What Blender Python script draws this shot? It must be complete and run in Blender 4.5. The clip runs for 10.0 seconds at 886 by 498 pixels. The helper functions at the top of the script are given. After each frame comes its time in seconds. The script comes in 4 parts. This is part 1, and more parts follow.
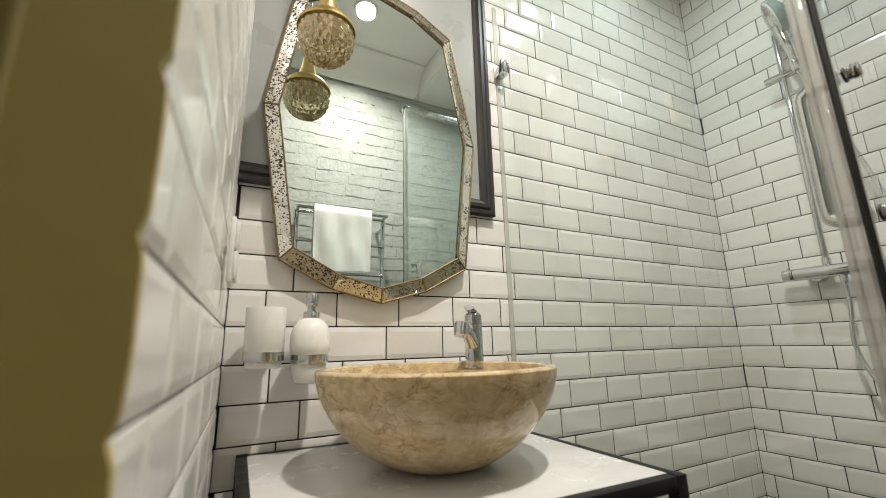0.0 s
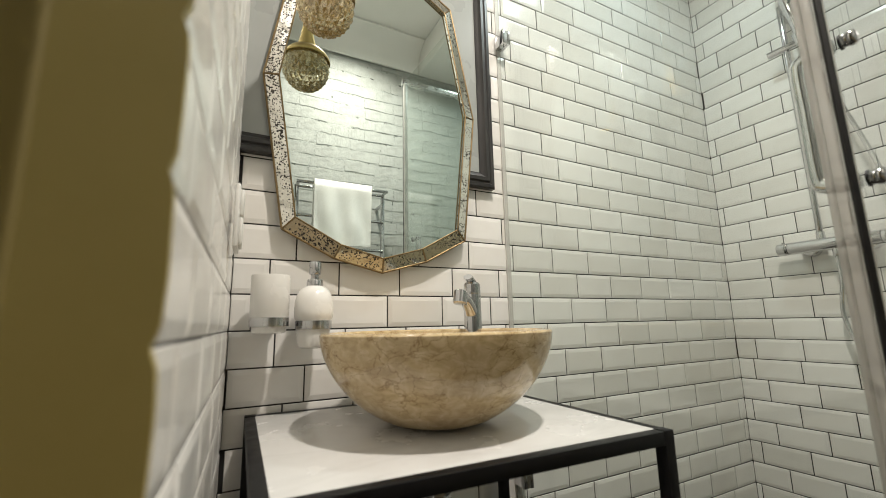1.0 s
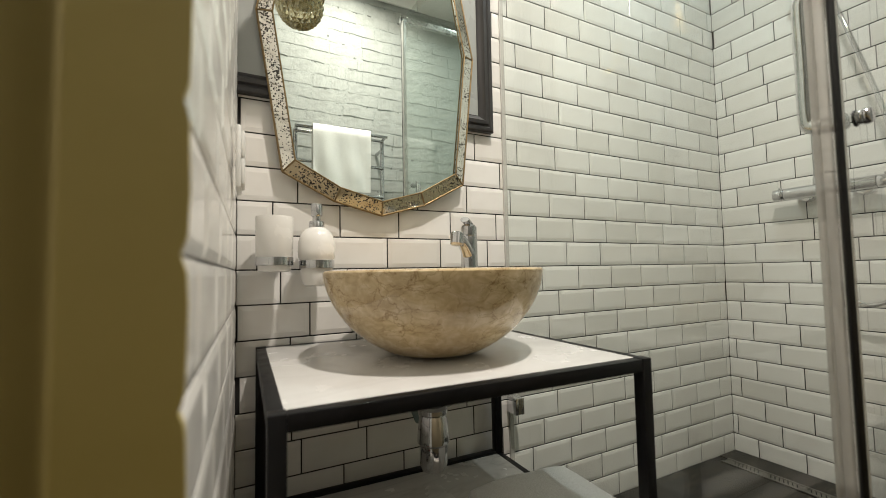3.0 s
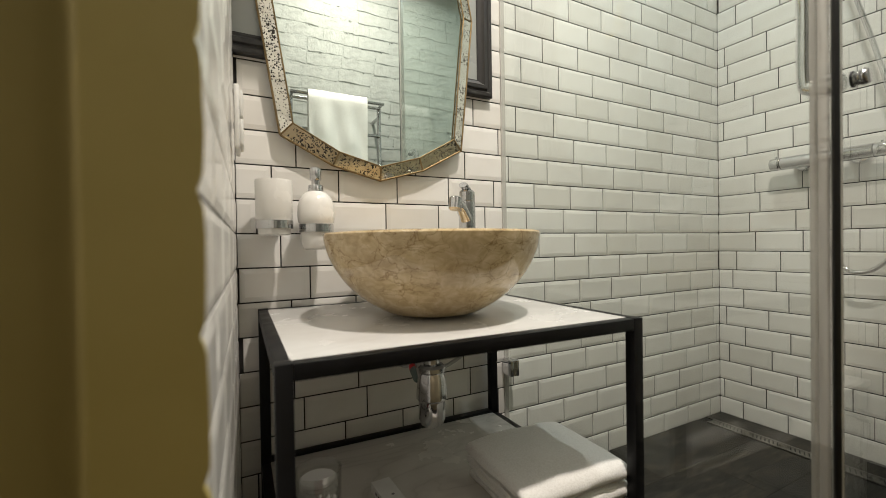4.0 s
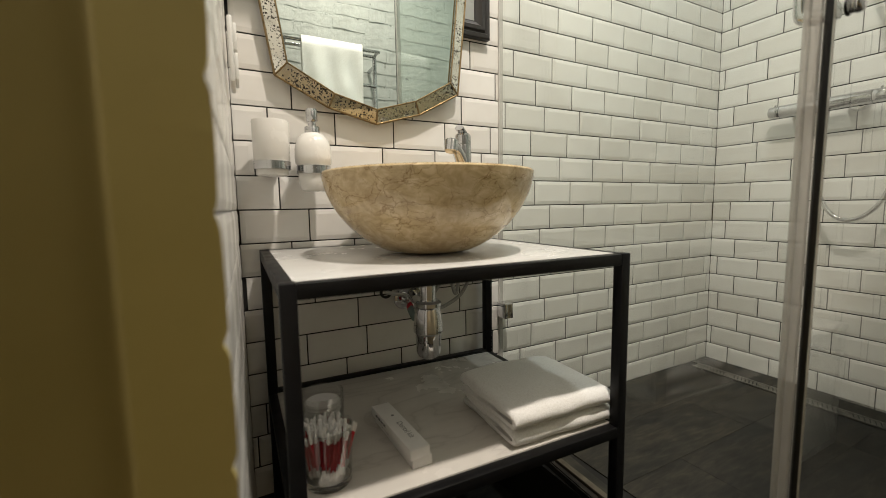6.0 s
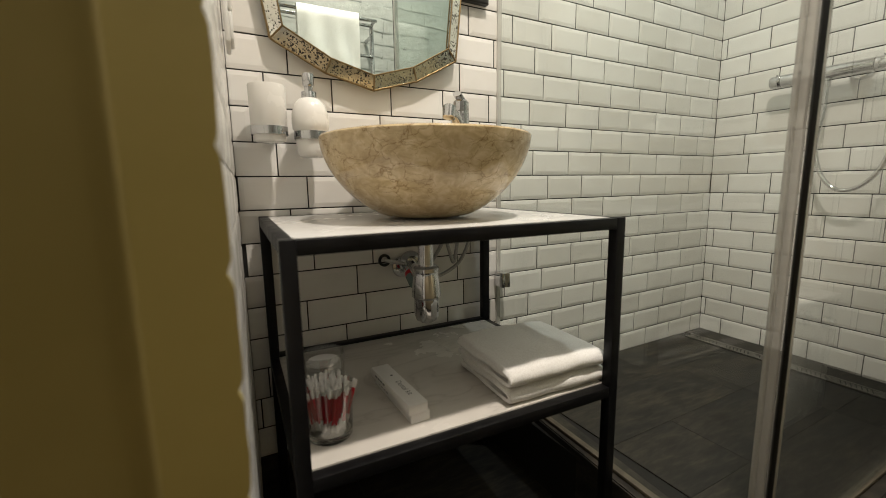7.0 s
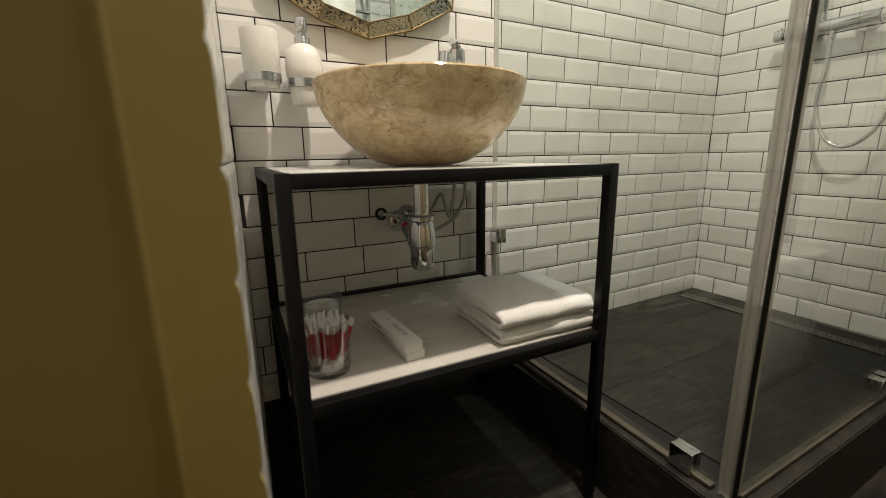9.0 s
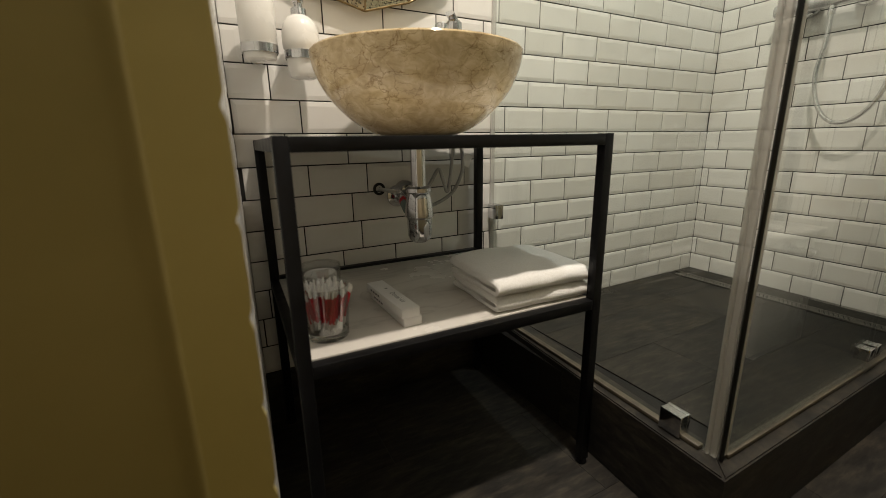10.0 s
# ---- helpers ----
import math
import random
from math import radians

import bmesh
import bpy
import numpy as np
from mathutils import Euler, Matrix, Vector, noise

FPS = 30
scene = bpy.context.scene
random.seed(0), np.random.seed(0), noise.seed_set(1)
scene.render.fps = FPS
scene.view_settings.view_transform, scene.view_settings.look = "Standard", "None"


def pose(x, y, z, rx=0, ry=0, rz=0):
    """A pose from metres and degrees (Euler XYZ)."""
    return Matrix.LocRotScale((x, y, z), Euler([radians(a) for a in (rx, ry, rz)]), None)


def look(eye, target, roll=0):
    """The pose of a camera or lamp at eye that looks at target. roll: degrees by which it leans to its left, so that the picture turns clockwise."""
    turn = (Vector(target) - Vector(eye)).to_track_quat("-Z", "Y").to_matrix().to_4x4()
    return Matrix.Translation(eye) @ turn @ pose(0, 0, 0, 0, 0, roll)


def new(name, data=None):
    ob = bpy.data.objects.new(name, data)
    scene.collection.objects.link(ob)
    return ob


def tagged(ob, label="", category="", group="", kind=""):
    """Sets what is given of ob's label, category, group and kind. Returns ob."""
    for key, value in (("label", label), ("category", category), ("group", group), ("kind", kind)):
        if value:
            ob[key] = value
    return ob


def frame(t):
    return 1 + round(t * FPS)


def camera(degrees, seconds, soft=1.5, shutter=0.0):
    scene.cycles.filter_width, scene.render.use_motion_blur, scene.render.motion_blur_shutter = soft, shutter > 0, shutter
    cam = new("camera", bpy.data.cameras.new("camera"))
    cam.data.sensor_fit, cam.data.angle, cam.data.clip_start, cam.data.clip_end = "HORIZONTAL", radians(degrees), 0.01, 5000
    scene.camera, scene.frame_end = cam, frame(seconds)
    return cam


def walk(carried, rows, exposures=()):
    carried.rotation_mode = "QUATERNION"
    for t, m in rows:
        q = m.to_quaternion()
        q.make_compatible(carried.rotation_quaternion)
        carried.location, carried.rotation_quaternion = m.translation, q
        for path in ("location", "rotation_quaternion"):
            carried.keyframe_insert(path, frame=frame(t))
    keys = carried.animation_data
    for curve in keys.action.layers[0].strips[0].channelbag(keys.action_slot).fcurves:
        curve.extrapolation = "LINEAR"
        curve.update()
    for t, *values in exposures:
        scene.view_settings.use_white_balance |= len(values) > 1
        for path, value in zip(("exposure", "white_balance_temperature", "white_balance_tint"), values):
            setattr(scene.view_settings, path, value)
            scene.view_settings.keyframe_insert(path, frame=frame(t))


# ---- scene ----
cam = camera(93.6, 10.0, 0.8)
PATH = [
    (0, (0.252, -0.965, 0.952), (1.159, 0.76, 1.4), -1.3),
    (0.5, (0.252, -0.971, 0.939), (1.161, 0.763, 1.344), -1.3),
    (1, (0.244, -0.977, 0.928), (1.161, 0.765, 1.279), -1.2),
    (1.5, (0.242, -0.986, 0.919), (1.162, 0.764, 1.219), -1.2),
    (2, (0.238, -0.99, 0.915), (1.165, 0.767, 1.152), -1.1),
    (2.5, (0.237, -0.995, 0.911), (1.166, 0.767, 1.091), -1.0),
    (3.8, (0.243, -1.018, 0.902), (1.157, 0.761, 0.897), -1.3),
    (4, (0.23, -1.014, 0.89), (1.163, 0.755, 0.868), -0.9),
    (4.5, (0.222, -1.025, 0.878), (1.155, 0.743, 0.806), -0.9),
    (5, (0.22, -1.033, 0.867), (1.154, 0.732, 0.753), -0.9),
    (5.5, (0.223, -1.035, 0.858), (1.156, 0.727, 0.7), -0.9),
    (7, (0.218, -1.051, 0.819), (1.148, 0.694, 0.513), -0.9),
    (7.5, (0.217, -1.057, 0.808), (1.142, 0.681, 0.459), -0.9),
    (8, (0.217, -1.061, 0.798), (1.14, 0.671, 0.414), -0.9),
    (8.5, (0.217, -1.066, 0.787), (1.138, 0.661, 0.375), -0.9),
    (9, (0.216, -1.074, 0.772), (1.133, 0.649, 0.334), -0.9),
    (9.5, (0.216, -1.082, 0.755), (1.128, 0.636, 0.29), -1.0),
    (10, (0.211, -1.095, 0.741), (1.121, 0.615, 0.244), -1.0),
]
# a fast lens: what stands close to it is soft
cam.data.dof.use_dof, cam.data.dof.focus_distance, cam.data.dof.aperture_fstop = True, 1.30, 3.4
walk(cam, [(t, look(eye, target, roll)) for t, eye, target, roll in PATH], [(0, -0.03, 6320, 9), (5, 0.01, 6500, 10), (10, 0.12, 6750, 10)])

# ---- light ----
world = bpy.data.worlds.new("room_world")
scene.world = world
world.use_nodes = True
world.node_tree.nodes["Background"].inputs[0].default_value = (0.8, 0.75, 0.65, 1)
world.node_tree.nodes["Background"].inputs[1].default_value = 0.05


def downlight_lamp(name, x, y, z, watts, size, colour, spread=150):
    d = bpy.data.lights.new(name, "AREA")
    d.shape, d.size, d.energy, d.color, d.spread = "DISK", size, watts, colour, radians(spread)
    ob = new(name, d)
    ob.location = (x, y, z)
    return ob


WARM = (1.0, 0.905, 0.80)
SPOTS = [(0.76, -0.842), (1.46, -0.46)]
BEAM = 2.44
CEIL = 2.62
SOFFIT = 2.58
downlight_lamp("downlight_lamp", SPOTS[0][0], SPOTS[0][1], CEIL - 0.03, 20.0, 0.09, WARM, 138)
downlight_lamp("downlight_lamp", SPOTS[1][0], SPOTS[1][1], SOFFIT - 0.03, 5.4, 0.06, (0.87, 0.98, 0.96), 178)


# ---- materials ----
def material(name):
    m = bpy.data.materials.new(name)
    m.use_nodes = True
    nt = m.node_tree
    return m, nt, nt.nodes["Principled BSDF"]


def link(nt, a, ao, b, bi):
    nt.links.new(a.outputs[ao], b.inputs[bi])


def noise_node(nt, scale, detail=4.0, rough=0.55, stretch=None, distort=0.0):
    tc = nt.nodes.new("ShaderNodeTexCoord")
    n = nt.nodes.new("ShaderNodeTexNoise")
    n.inputs["Scale"].default_value, n.inputs["Detail"].default_value = scale, detail
    n.inputs["Roughness"].default_value, n.inputs["Distortion"].default_value = rough, distort
    if stretch:
        mp = nt.nodes.new("ShaderNodeMapping")
        mp.inputs["Scale"].default_value = stretch
        link(nt, tc, "Object", mp, "Vector")
        link(nt, mp, "Vector", n, "Vector")
    else:
        link(nt, tc, "Object", n, "Vector")
    return n


def ramp(nt, src, out, stops):
    r = nt.nodes.new("ShaderNodeValToRGB")
    els = r.color_ramp.elements
    while len(els) < len(stops):
        els.new(0.5)
    for e, (p, c) in zip(els, stops):
        e.position, e.color = p, (*c, 1) if len(c) == 3 else c
    link(nt, src, out, r, "Fac")
    return r


def bump(nt, bsdf, src, out, strength, distance):
    b = nt.nodes.new("ShaderNodeBump")
    b.inputs["Strength"].default_value, b.inputs["Distance"].default_value = strength, distance
    link(nt, src, out, b, "Height")
    link(nt, b, "Normal", bsdf, "Normal")
    return b


def mottled(name, c1, c2, scale, rough=0.5, metal=0.0, bump_scale=0, bump_strength=0.2, bump_dist=0.001, stretch=None, rough_var=0.08, spec=0.5, lo=0.3, hi=0.7):
    m, nt, p = material(name)
    n = noise_node(nt, scale, 5, 0.6, stretch)
    r = ramp(nt, n, "Fac", [(lo, c1), (hi, c2)])
    link(nt, r, "Color", p, "Base Color")
    rr = ramp(nt, n, "Fac", [(0.3, (rough - rough_var,) * 3), (0.7, (rough + rough_var,) * 3)])
    link(nt, rr, "Color", p, "Roughness")
    p.inputs["Metallic"].default_value = metal
    p.inputs["Specular IOR Level"].default_value = spec
    if bump_scale:
        b = noise_node(nt, bump_scale, 4, 0.6, stretch)
        bump(nt, p, b, "Fac", bump_strength, bump_dist)
    return m


def tile_material():
    m, nt, p = material("white_glazed_tile")
    oi = nt.nodes.new("ShaderNodeObjectInfo")
    r = ramp(nt, oi, "Random", [(0.0, (0.74, 0.72, 0.68)), (0.5, (0.80, 0.78, 0.745)), (1.0, (0.84, 0.825, 0.795))])
    n = noise_node(nt, 14, 3)
    mix = nt.nodes.new("ShaderNodeMix")
    mix.data_type, mix.blend_type = "RGBA", "MULTIPLY"
    mix.inputs["Factor"].default_value = 0.25
    dirt = ramp(nt, n, "Fac", [(0.3, (0.86, 0.84, 0.8)), (0.6, (1, 1, 1))])
    link(nt, r, "Color", mix, 6)
    link(nt, dirt, "Color", mix, 7)
    link(nt, mix, 2, p, "Base Color")
    rr = ramp(nt, n, "Fac", [(0.3, (0.12,) * 3), (0.7, (0.21,) * 3)])
    link(nt, rr, "Color", p, "Roughness")
    b = noise_node(nt, 22, 2)
    bump(nt, p, b, "Fac", 0.12, 0.002)
    return m


def marble_basin():
    """Polished beige marble: soft clouds, a net of hair-thin brown veins, a few heavier ones and pale flecks."""
    m, nt, p = material("beige_marble")

    def math_node(op, a, ao, value=None, b=None, bo=0):
        g = nt.nodes.new("ShaderNodeMath")
        g.operation = op
        link(nt, a, ao, g, 0)
        if b is not None:
            link(nt, b, bo, g, 1)
        elif value is not None:
            g.inputs[1].default_value = value
        return g

    n = noise_node(nt, 34, 7, 0.70, (1, 1, 1.5), 0.6)
    base = ramp(nt, n, "Fac", [(0.32, (0.43, 0.32, 0.175)), (0.5, (0.60, 0.47, 0.285)), (0.68, (0.76, 0.64, 0.44))])
    big = noise_node(nt, 7, 3, 0.5, (1, 1, 1.7))
    tone = ramp(nt, big, "Fac", [(0.36, (0.86, 0.83, 0.80)), (0.62, (1.06, 1.04, 0.98))])
    tc = nt.nodes.new("ShaderNodeTexCoord")
    ridges = []
    for scale, warp, wide, zs, seed in ((12.0, 0.050, 0.0130, 2.2, 0.0), (24.0, 0.034, 0.0160, 1.9, 3.7), (17.0, 0.060, 0.0140, 2.6, 8.1)):
        wn = noise_node(nt, 11, 4, 0.62)
        ad = nt.nodes.new("ShaderNodeVectorMath")
        ad.operation = "MULTIPLY_ADD"
        ad.inputs[1].default_value = (warp * 2, warp * 2, warp)
        link(nt, wn, "Color", ad, 0)
        link(nt, tc, "Object", ad, 2)
        mp = nt.nodes.new("ShaderNodeMapping")
        mp.inputs["Scale"].default_value = (1, 1, zs)
        mp.inputs["Location"].default_value = (seed, seed, seed)
        link(nt, ad, 0, mp, "Vector")
        vo = nt.nodes.new("ShaderNodeTexVoronoi")
        vo.feature = "DISTANCE_TO_EDGE"
        vo.inputs["Scale"].default_value = scale
        link(nt, mp, "Vector", vo, "Vector")
        gap = noise_node(nt, 9 + seed, 3, 0.5)
        keep = ramp(nt, gap, "Fac", [(0.44, (1.0,) * 3), (0.55, (0.0,) * 3)])
        ridges.append(math_node("ADD", math_node("MULTIPLY", vo, "Distance", 1 / wide), 0, None, keep, "Color"))
    low = math_node("MINIMUM", math_node("MINIMUM", ridges[0], 0, None, ridges[1]), 0, None, ridges[2])
    veins = ramp(nt, low, 0, [(0.0, (0.46, 0.375, 0.285)), (0.55, (0.68, 0.61, 0.525)), (1.0, (1, 1, 1))])
    last, out = base, "Color"
    for other in (tone, veins):
        mix = nt.nodes.new("ShaderNodeMix")
        mix.data_type, mix.blend_type = "RGBA", "MULTIPLY"
        mix.inputs["Factor"].default_value = 1
        link(nt, last, out, mix, 6)
        link(nt, other, "Color", mix, 7)
        last, out = mix, 2
    link(nt, last, 2, p, "Base Color")
    p.inputs["Roughness"].default_value = 0.09
    bump(nt, p, n, "Fac", 0.015, 0.001)
    return m


def stone_slab(name, vein, mid, body):
    """Honed white stone: faint clouds and a few wide soft veins that run across it."""
    m, nt, p = material(name)
    n = noise_node(nt, 2.2, 4, 0.55, (1.2, 2.6, 1), 1.1)
    ab = nt.nodes.new("ShaderNodeMath")
    ab.operation = "SUBTRACT"
    ab.inputs[1].default_value = 0.5
    link(nt, n, "Fac", ab, 0)
    ab2 = nt.nodes.new("ShaderNodeMath")
    ab2.operation = "ABSOLUTE"
    link(nt, ab, 0, ab2, 0)
    r = ramp(nt, ab2, 0, [(0.0, vein), (0.012, mid), (0.06, body)])
    cloud = noise_node(nt, 9, 4, 0.6)
    tone = ramp(nt, cloud, "Fac", [(0.35, (0.93, 0.925, 0.915)), (0.65, (1.0, 1.0, 1.0))])
    mix = nt.nodes.new("ShaderNodeMix")
    mix.data_type, mix.blend_type = "RGBA", "MULTIPLY"
    mix.inputs["Factor"].default_value = 1
    link(nt, r, "Color", mix, 6)
    link(nt, tone, "Color", mix, 7)
    link(nt, mix, 2, p, "Base Color")
    rr = ramp(nt, cloud, "Fac", [(0.3, (0.25,) * 3), (0.7, (0.28,) * 3)])
    link(nt, rr, "Color", p, "Roughness")
    return m


def slate_tile(name, along):
    """Anthracite tile with a faint brushed grain and cloudy brown-grey patches; along: the stretch of its grain."""
    m, nt, p = material(name)
    grain = noise_node(nt, 9, 8, 0.7, along, 0.3)
    cloud = noise_node(nt, 5, 4, 0.6, tuple(0.5 + 0.5 * a / max(along) * 2 for a in along))
    oi = nt.nodes.new("ShaderNodeObjectInfo")
    r = ramp(nt, grain, "Fac", [(0.30, (0.0135, 0.0132, 0.013)), (0.50, (0.029, 0.0275, 0.0255)), (0.72, (0.066, 0.058, 0.048))])
    r2 = ramp(nt, cloud, "Fac", [(0.34, (0.62, 0.64, 0.66)), (0.66, (1.40, 1.30, 1.13))])
    r3 = ramp(nt, oi, "Random", [(0.0, (0.88, 0.88, 0.90)), (1.0, (1.10, 1.09, 1.06))])
    last = r
    for other in (r2, r3):
        mix = nt.nodes.new("ShaderNodeMix")
        mix.data_type, mix.blend_type = "RGBA", "MULTIPLY"
        mix.inputs["Factor"].default_value = 1
        link(nt, last, "Color" if last is r else 2, mix, 6)
        link(nt, other, "Color", mix, 7)
        last = mix
    link(nt, last, 2, p, "Base Color")
    rr = ramp(nt, cloud, "Fac", [(0.3, (0.40,) * 3), (0.7, (0.58,) * 3)])
    link(nt, rr, "Color", p, "Roughness")
    p.inputs["Specular IOR Level"].default_value = 0.22
    bump(nt, p, grain, "Fac", 0.35, 0.0015)
    return m


def sheet_glass(name, tint, shine=0.04):
    m, nt, p = material(name)
    nt.nodes.remove(p)
    out = nt.nodes["Material Output"]
    tr = nt.nodes.new("ShaderNodeBsdfTransparent")
    tr.inputs[0].default_value = (*tint, 1)
    gl = nt.nodes.new("ShaderNodeBsdfGlossy")
    gl.inputs["Roughness"].default_value = 0.0
    lw = nt.nodes.new("ShaderNodeLayerWeight")
    lw.inputs["Blend"].default_value = 0.5
    pw = nt.nodes.new("ShaderNodeMath")
    pw.operation = "POWER"
    pw.inputs[1].default_value = 5.0
    link(nt, lw, "Facing", pw, 0)
    fr = nt.nodes.new("ShaderNodeMath")
    fr.operation = "MULTIPLY_ADD"
    fr.inputs[1].default_value, fr.inputs[2].default_value = 1 - shine, shine
    link(nt, pw, 0, fr, 0)
    mx = nt.nodes.new("ShaderNodeMixShader")
    link(nt, fr, 0, mx, 0)
    link(nt, tr, 0, mx, 1)
    link(nt, gl, 0, mx, 2)
    link(nt, mx, 0, out, 0)
    return m


def thick_glass():
    m, nt, p = material("thick_clear_glass")
    p.inputs["Base Color"].default_value = (0.93, 0.94, 0.92, 1)
    p.inputs["Roughness"].default_value = 0.01
    p.inputs["IOR"].default_value = 1.5
    p.inputs["Transmission Weight"].default_value = 1.0
    return m


def milky_plastic():
    m, nt, p = material("milky_plastic_seal")
    n = noise_node(nt, 25, 3, 0.5, (1, 1, 0.1))
    r = ramp(nt, n, "Fac", [(0.3, (0.64, 0.62, 0.585)), (0.7, (0.73, 0.71, 0.675))])
    link(nt, r, "Color", p, "Base Color")
    p.inputs["Roughness"].default_value = 0.2
    tr = nt.nodes.new("ShaderNodeBsdfTransparent")
    tr.inputs[0].default_value = (0.93, 0.93, 0.91, 1)
    mx = nt.nodes.new("ShaderNodeMixShader")
    mx.inputs[0].default_value = 0.52
    link(nt, tr, 0, mx, 1)
    link(nt, p, 0, mx, 2)
    link(nt, mx, 0, nt.nodes["Material Output"], 0)
    return m


def terry_cloth():
    m, nt, p = material("white_terry_cloth")
    a = noise_node(nt, 330, 3, 0.6)
    b = noise_node(nt, 70, 3, 0.6)
    r = ramp(nt, a, "Fac", [(0.3, (0.80, 0.785, 0.75)), (0.6, (0.92, 0.91, 0.885))])
    link(nt, r, "Color", p, "Base Color")
    p.inputs["Roughness"].default_value = 0.95
    p.inputs["Specular IOR Level"].default_value = 0.1
    p.inputs["Sheen Weight"].default_value = 0.25
    mx = nt.nodes.new("ShaderNodeMath")
    mx.operation = "MULTIPLY_ADD"
    mx.inputs[1].default_value = 0.5
    link(nt, b, "Fac", mx, 0)
    link(nt, a, "Fac", mx, 2)
    bump(nt, p, mx, 0, 0.6, 0.002)
    return m


def amber_glass():
    """Thin cut amber glass: lets light through, scatters a little gold and shines."""
    m, nt, p = material("amber_glass")
    nt.nodes.remove(p)
    tr = nt.nodes.new("ShaderNodeBsdfTransparent")
    tr.inputs[0].default_value = (1.0, 0.96, 0.86, 1)
    tl = nt.nodes.new("ShaderNodeBsdfTranslucent")
    tl.inputs[0].default_value = (1.0, 0.88, 0.52, 1)
    gl = nt.nodes.new("ShaderNodeBsdfGlossy")
    gl.inputs[0].default_value = (1.0, 0.92, 0.74, 1)
    gl.inputs["Roughness"].default_value = 0.02
    a, b = nt.nodes.new("ShaderNodeMixShader"), nt.nodes.new("ShaderNodeMixShader")
    a.inputs[0].default_value = 0.36
    df = nt.nodes.new("ShaderNodeBsdfDiffuse")
    df.inputs[0].default_value = (0.95, 0.74, 0.40, 1)
    g = nt.nodes.new("ShaderNodeMixShader")
    g.inputs[0].default_value = 0.30
    link(nt, tl, 0, g, 1)
    link(nt, df, 0, g, 2)
    link(nt, tr, 0, a, 1)
    link(nt, g, 0, a, 2)
    fr = nt.nodes.new("ShaderNodeFresnel")
    fr.inputs["IOR"].default_value = 1.7
    ad = nt.nodes.new("ShaderNodeMath")
    ad.operation = "ADD"
    ad.inputs[1].default_value = 0.16
    link(nt, fr, 0, ad, 0)
    link(nt, ad, 0, b, 0)
    link(nt, a, 0, b, 1)
    link(nt, gl, 0, b, 2)
    link(nt, b, 0, nt.nodes["Material Output"], 0)
    return m


def speckled_mirror():
    m, nt, p = material("antiqued_mirror")
    tc = nt.nodes.new("ShaderNodeTexCoord")
    wob = noise_node(nt, 260, 2)
    ad = nt.nodes.new("ShaderNodeVectorMath")
    ad.operation = "MULTIPLY_ADD"
    ad.inputs[1].default_value = (0.004, 0.004, 0.004)
    link(nt, wob, "Color", ad, 0)
    link(nt, tc, "Object", ad, 2)
    v = nt.nodes.new("ShaderNodeTexVoronoi")
    v.inputs["Scale"].default_value = 270
    link(nt, ad, 0, v, "Vector")
    sep = nt.nodes.new("ShaderNodeSeparateColor")
    link(nt, v, "Color", sep, 0)
    dense = noise_node(nt, 9, 2)
    th = nt.nodes.new("ShaderNodeMath")
    th.operation = "MULTIPLY"
    link(nt, sep, 0, th, 0)
    link(nt, dense, "Fac", th, 1)
    th2 = nt.nodes.new("ShaderNodeMath")
    th2.operation = "MULTIPLY_ADD"
    th2.inputs[1].default_value, th2.inputs[2].default_value = 1.7, -0.17
    link(nt, th, 0, th2, 0)
    df = nt.nodes.new("ShaderNodeMath")
    df.operation = "SUBTRACT"
    link(nt, v, "Distance", df, 0)
    link(nt, th2, 0, df, 1)
    r = ramp(nt, df, 0, [(0.0, (0.04, 0.036, 0.03)), (0.04, (0.78, 0.76, 0.70))])
    met = ramp(nt, df, 0, [(0.0, (0, 0, 0)), (0.04, (1, 1, 1))])
    link(nt, r, "Color", p, "Base Color")
    link(nt, met, "Color", p, "Metallic")
    p.inputs["Roughness"].default_value = 0.12
    return m


def plain(name, c, rough, metal=0.0, spec=0.5):
    m, nt, p = material(name)
    p.inputs["Base Color"].default_value = (*c, 1)
    p.inputs["Roughness"].default_value = rough
    p.inputs["Metallic"].default_value = metal
    p.inputs["Specular IOR Level"].default_value = spec
    return m


def emitter(name, c, strength):
    m, nt, p = material(name)
    p.inputs["Base Color"].default_value = (*c, 1)
    p.inputs["Emission Color"].default_value = (*c, 1)
    p.inputs["Emission Strength"].default_value = strength
    return m


TILE = tile_material()
GROUT = mottled("dark_grout", (0.009, 0.008, 0.007), (0.020, 0.018, 0.016), 40, 0.9, 0, 300, 0.3)
MARBLE = marble_basin()
STONE = stone_slab("white_veined_stone", (0.57, 0.54, 0.50), (0.64, 0.61, 0.57), (0.69, 0.66, 0.615))
TOPSTONE = stone_slab("white_stone", (0.62, 0.615, 0.60), (0.64, 0.635, 0.62), (0.665, 0.66, 0.645))
WOODTILE = slate_tile("dark_floor_tile", (1.3, 6, 6))
KERBTILE = slate_tile("dark_kerb_tile", (2, 2, 6))
STEEL_BLACK = mottled("black_powder_coat", (0.004, 0.004, 0.0045), (0.008, 0.008, 0.009), 30, 0.42, 0, 900, 0.15, 0.0004, spec=0.22)
CHROME = mottled("chrome", (0.56, 0.56, 0.57), (0.64, 0.64, 0.65), 5, 0.08, 1.0, rough_var=0.03)
ALU = mottled("satin_aluminium", (0.55, 0.54, 0.52), (0.66, 0.65, 0.63), 20, 0.28, 1.0)
DULLSTEEL = mottled("dull_drain_steel", (0.22, 0.21, 0.19), (0.34, 0.325, 0.30), 40, 0.45, 1.0)
BRASS = mottled("aged_brass", (0.17, 0.12, 0.06), (0.30, 0.22, 0.115), 60, 0.48, 1.0)
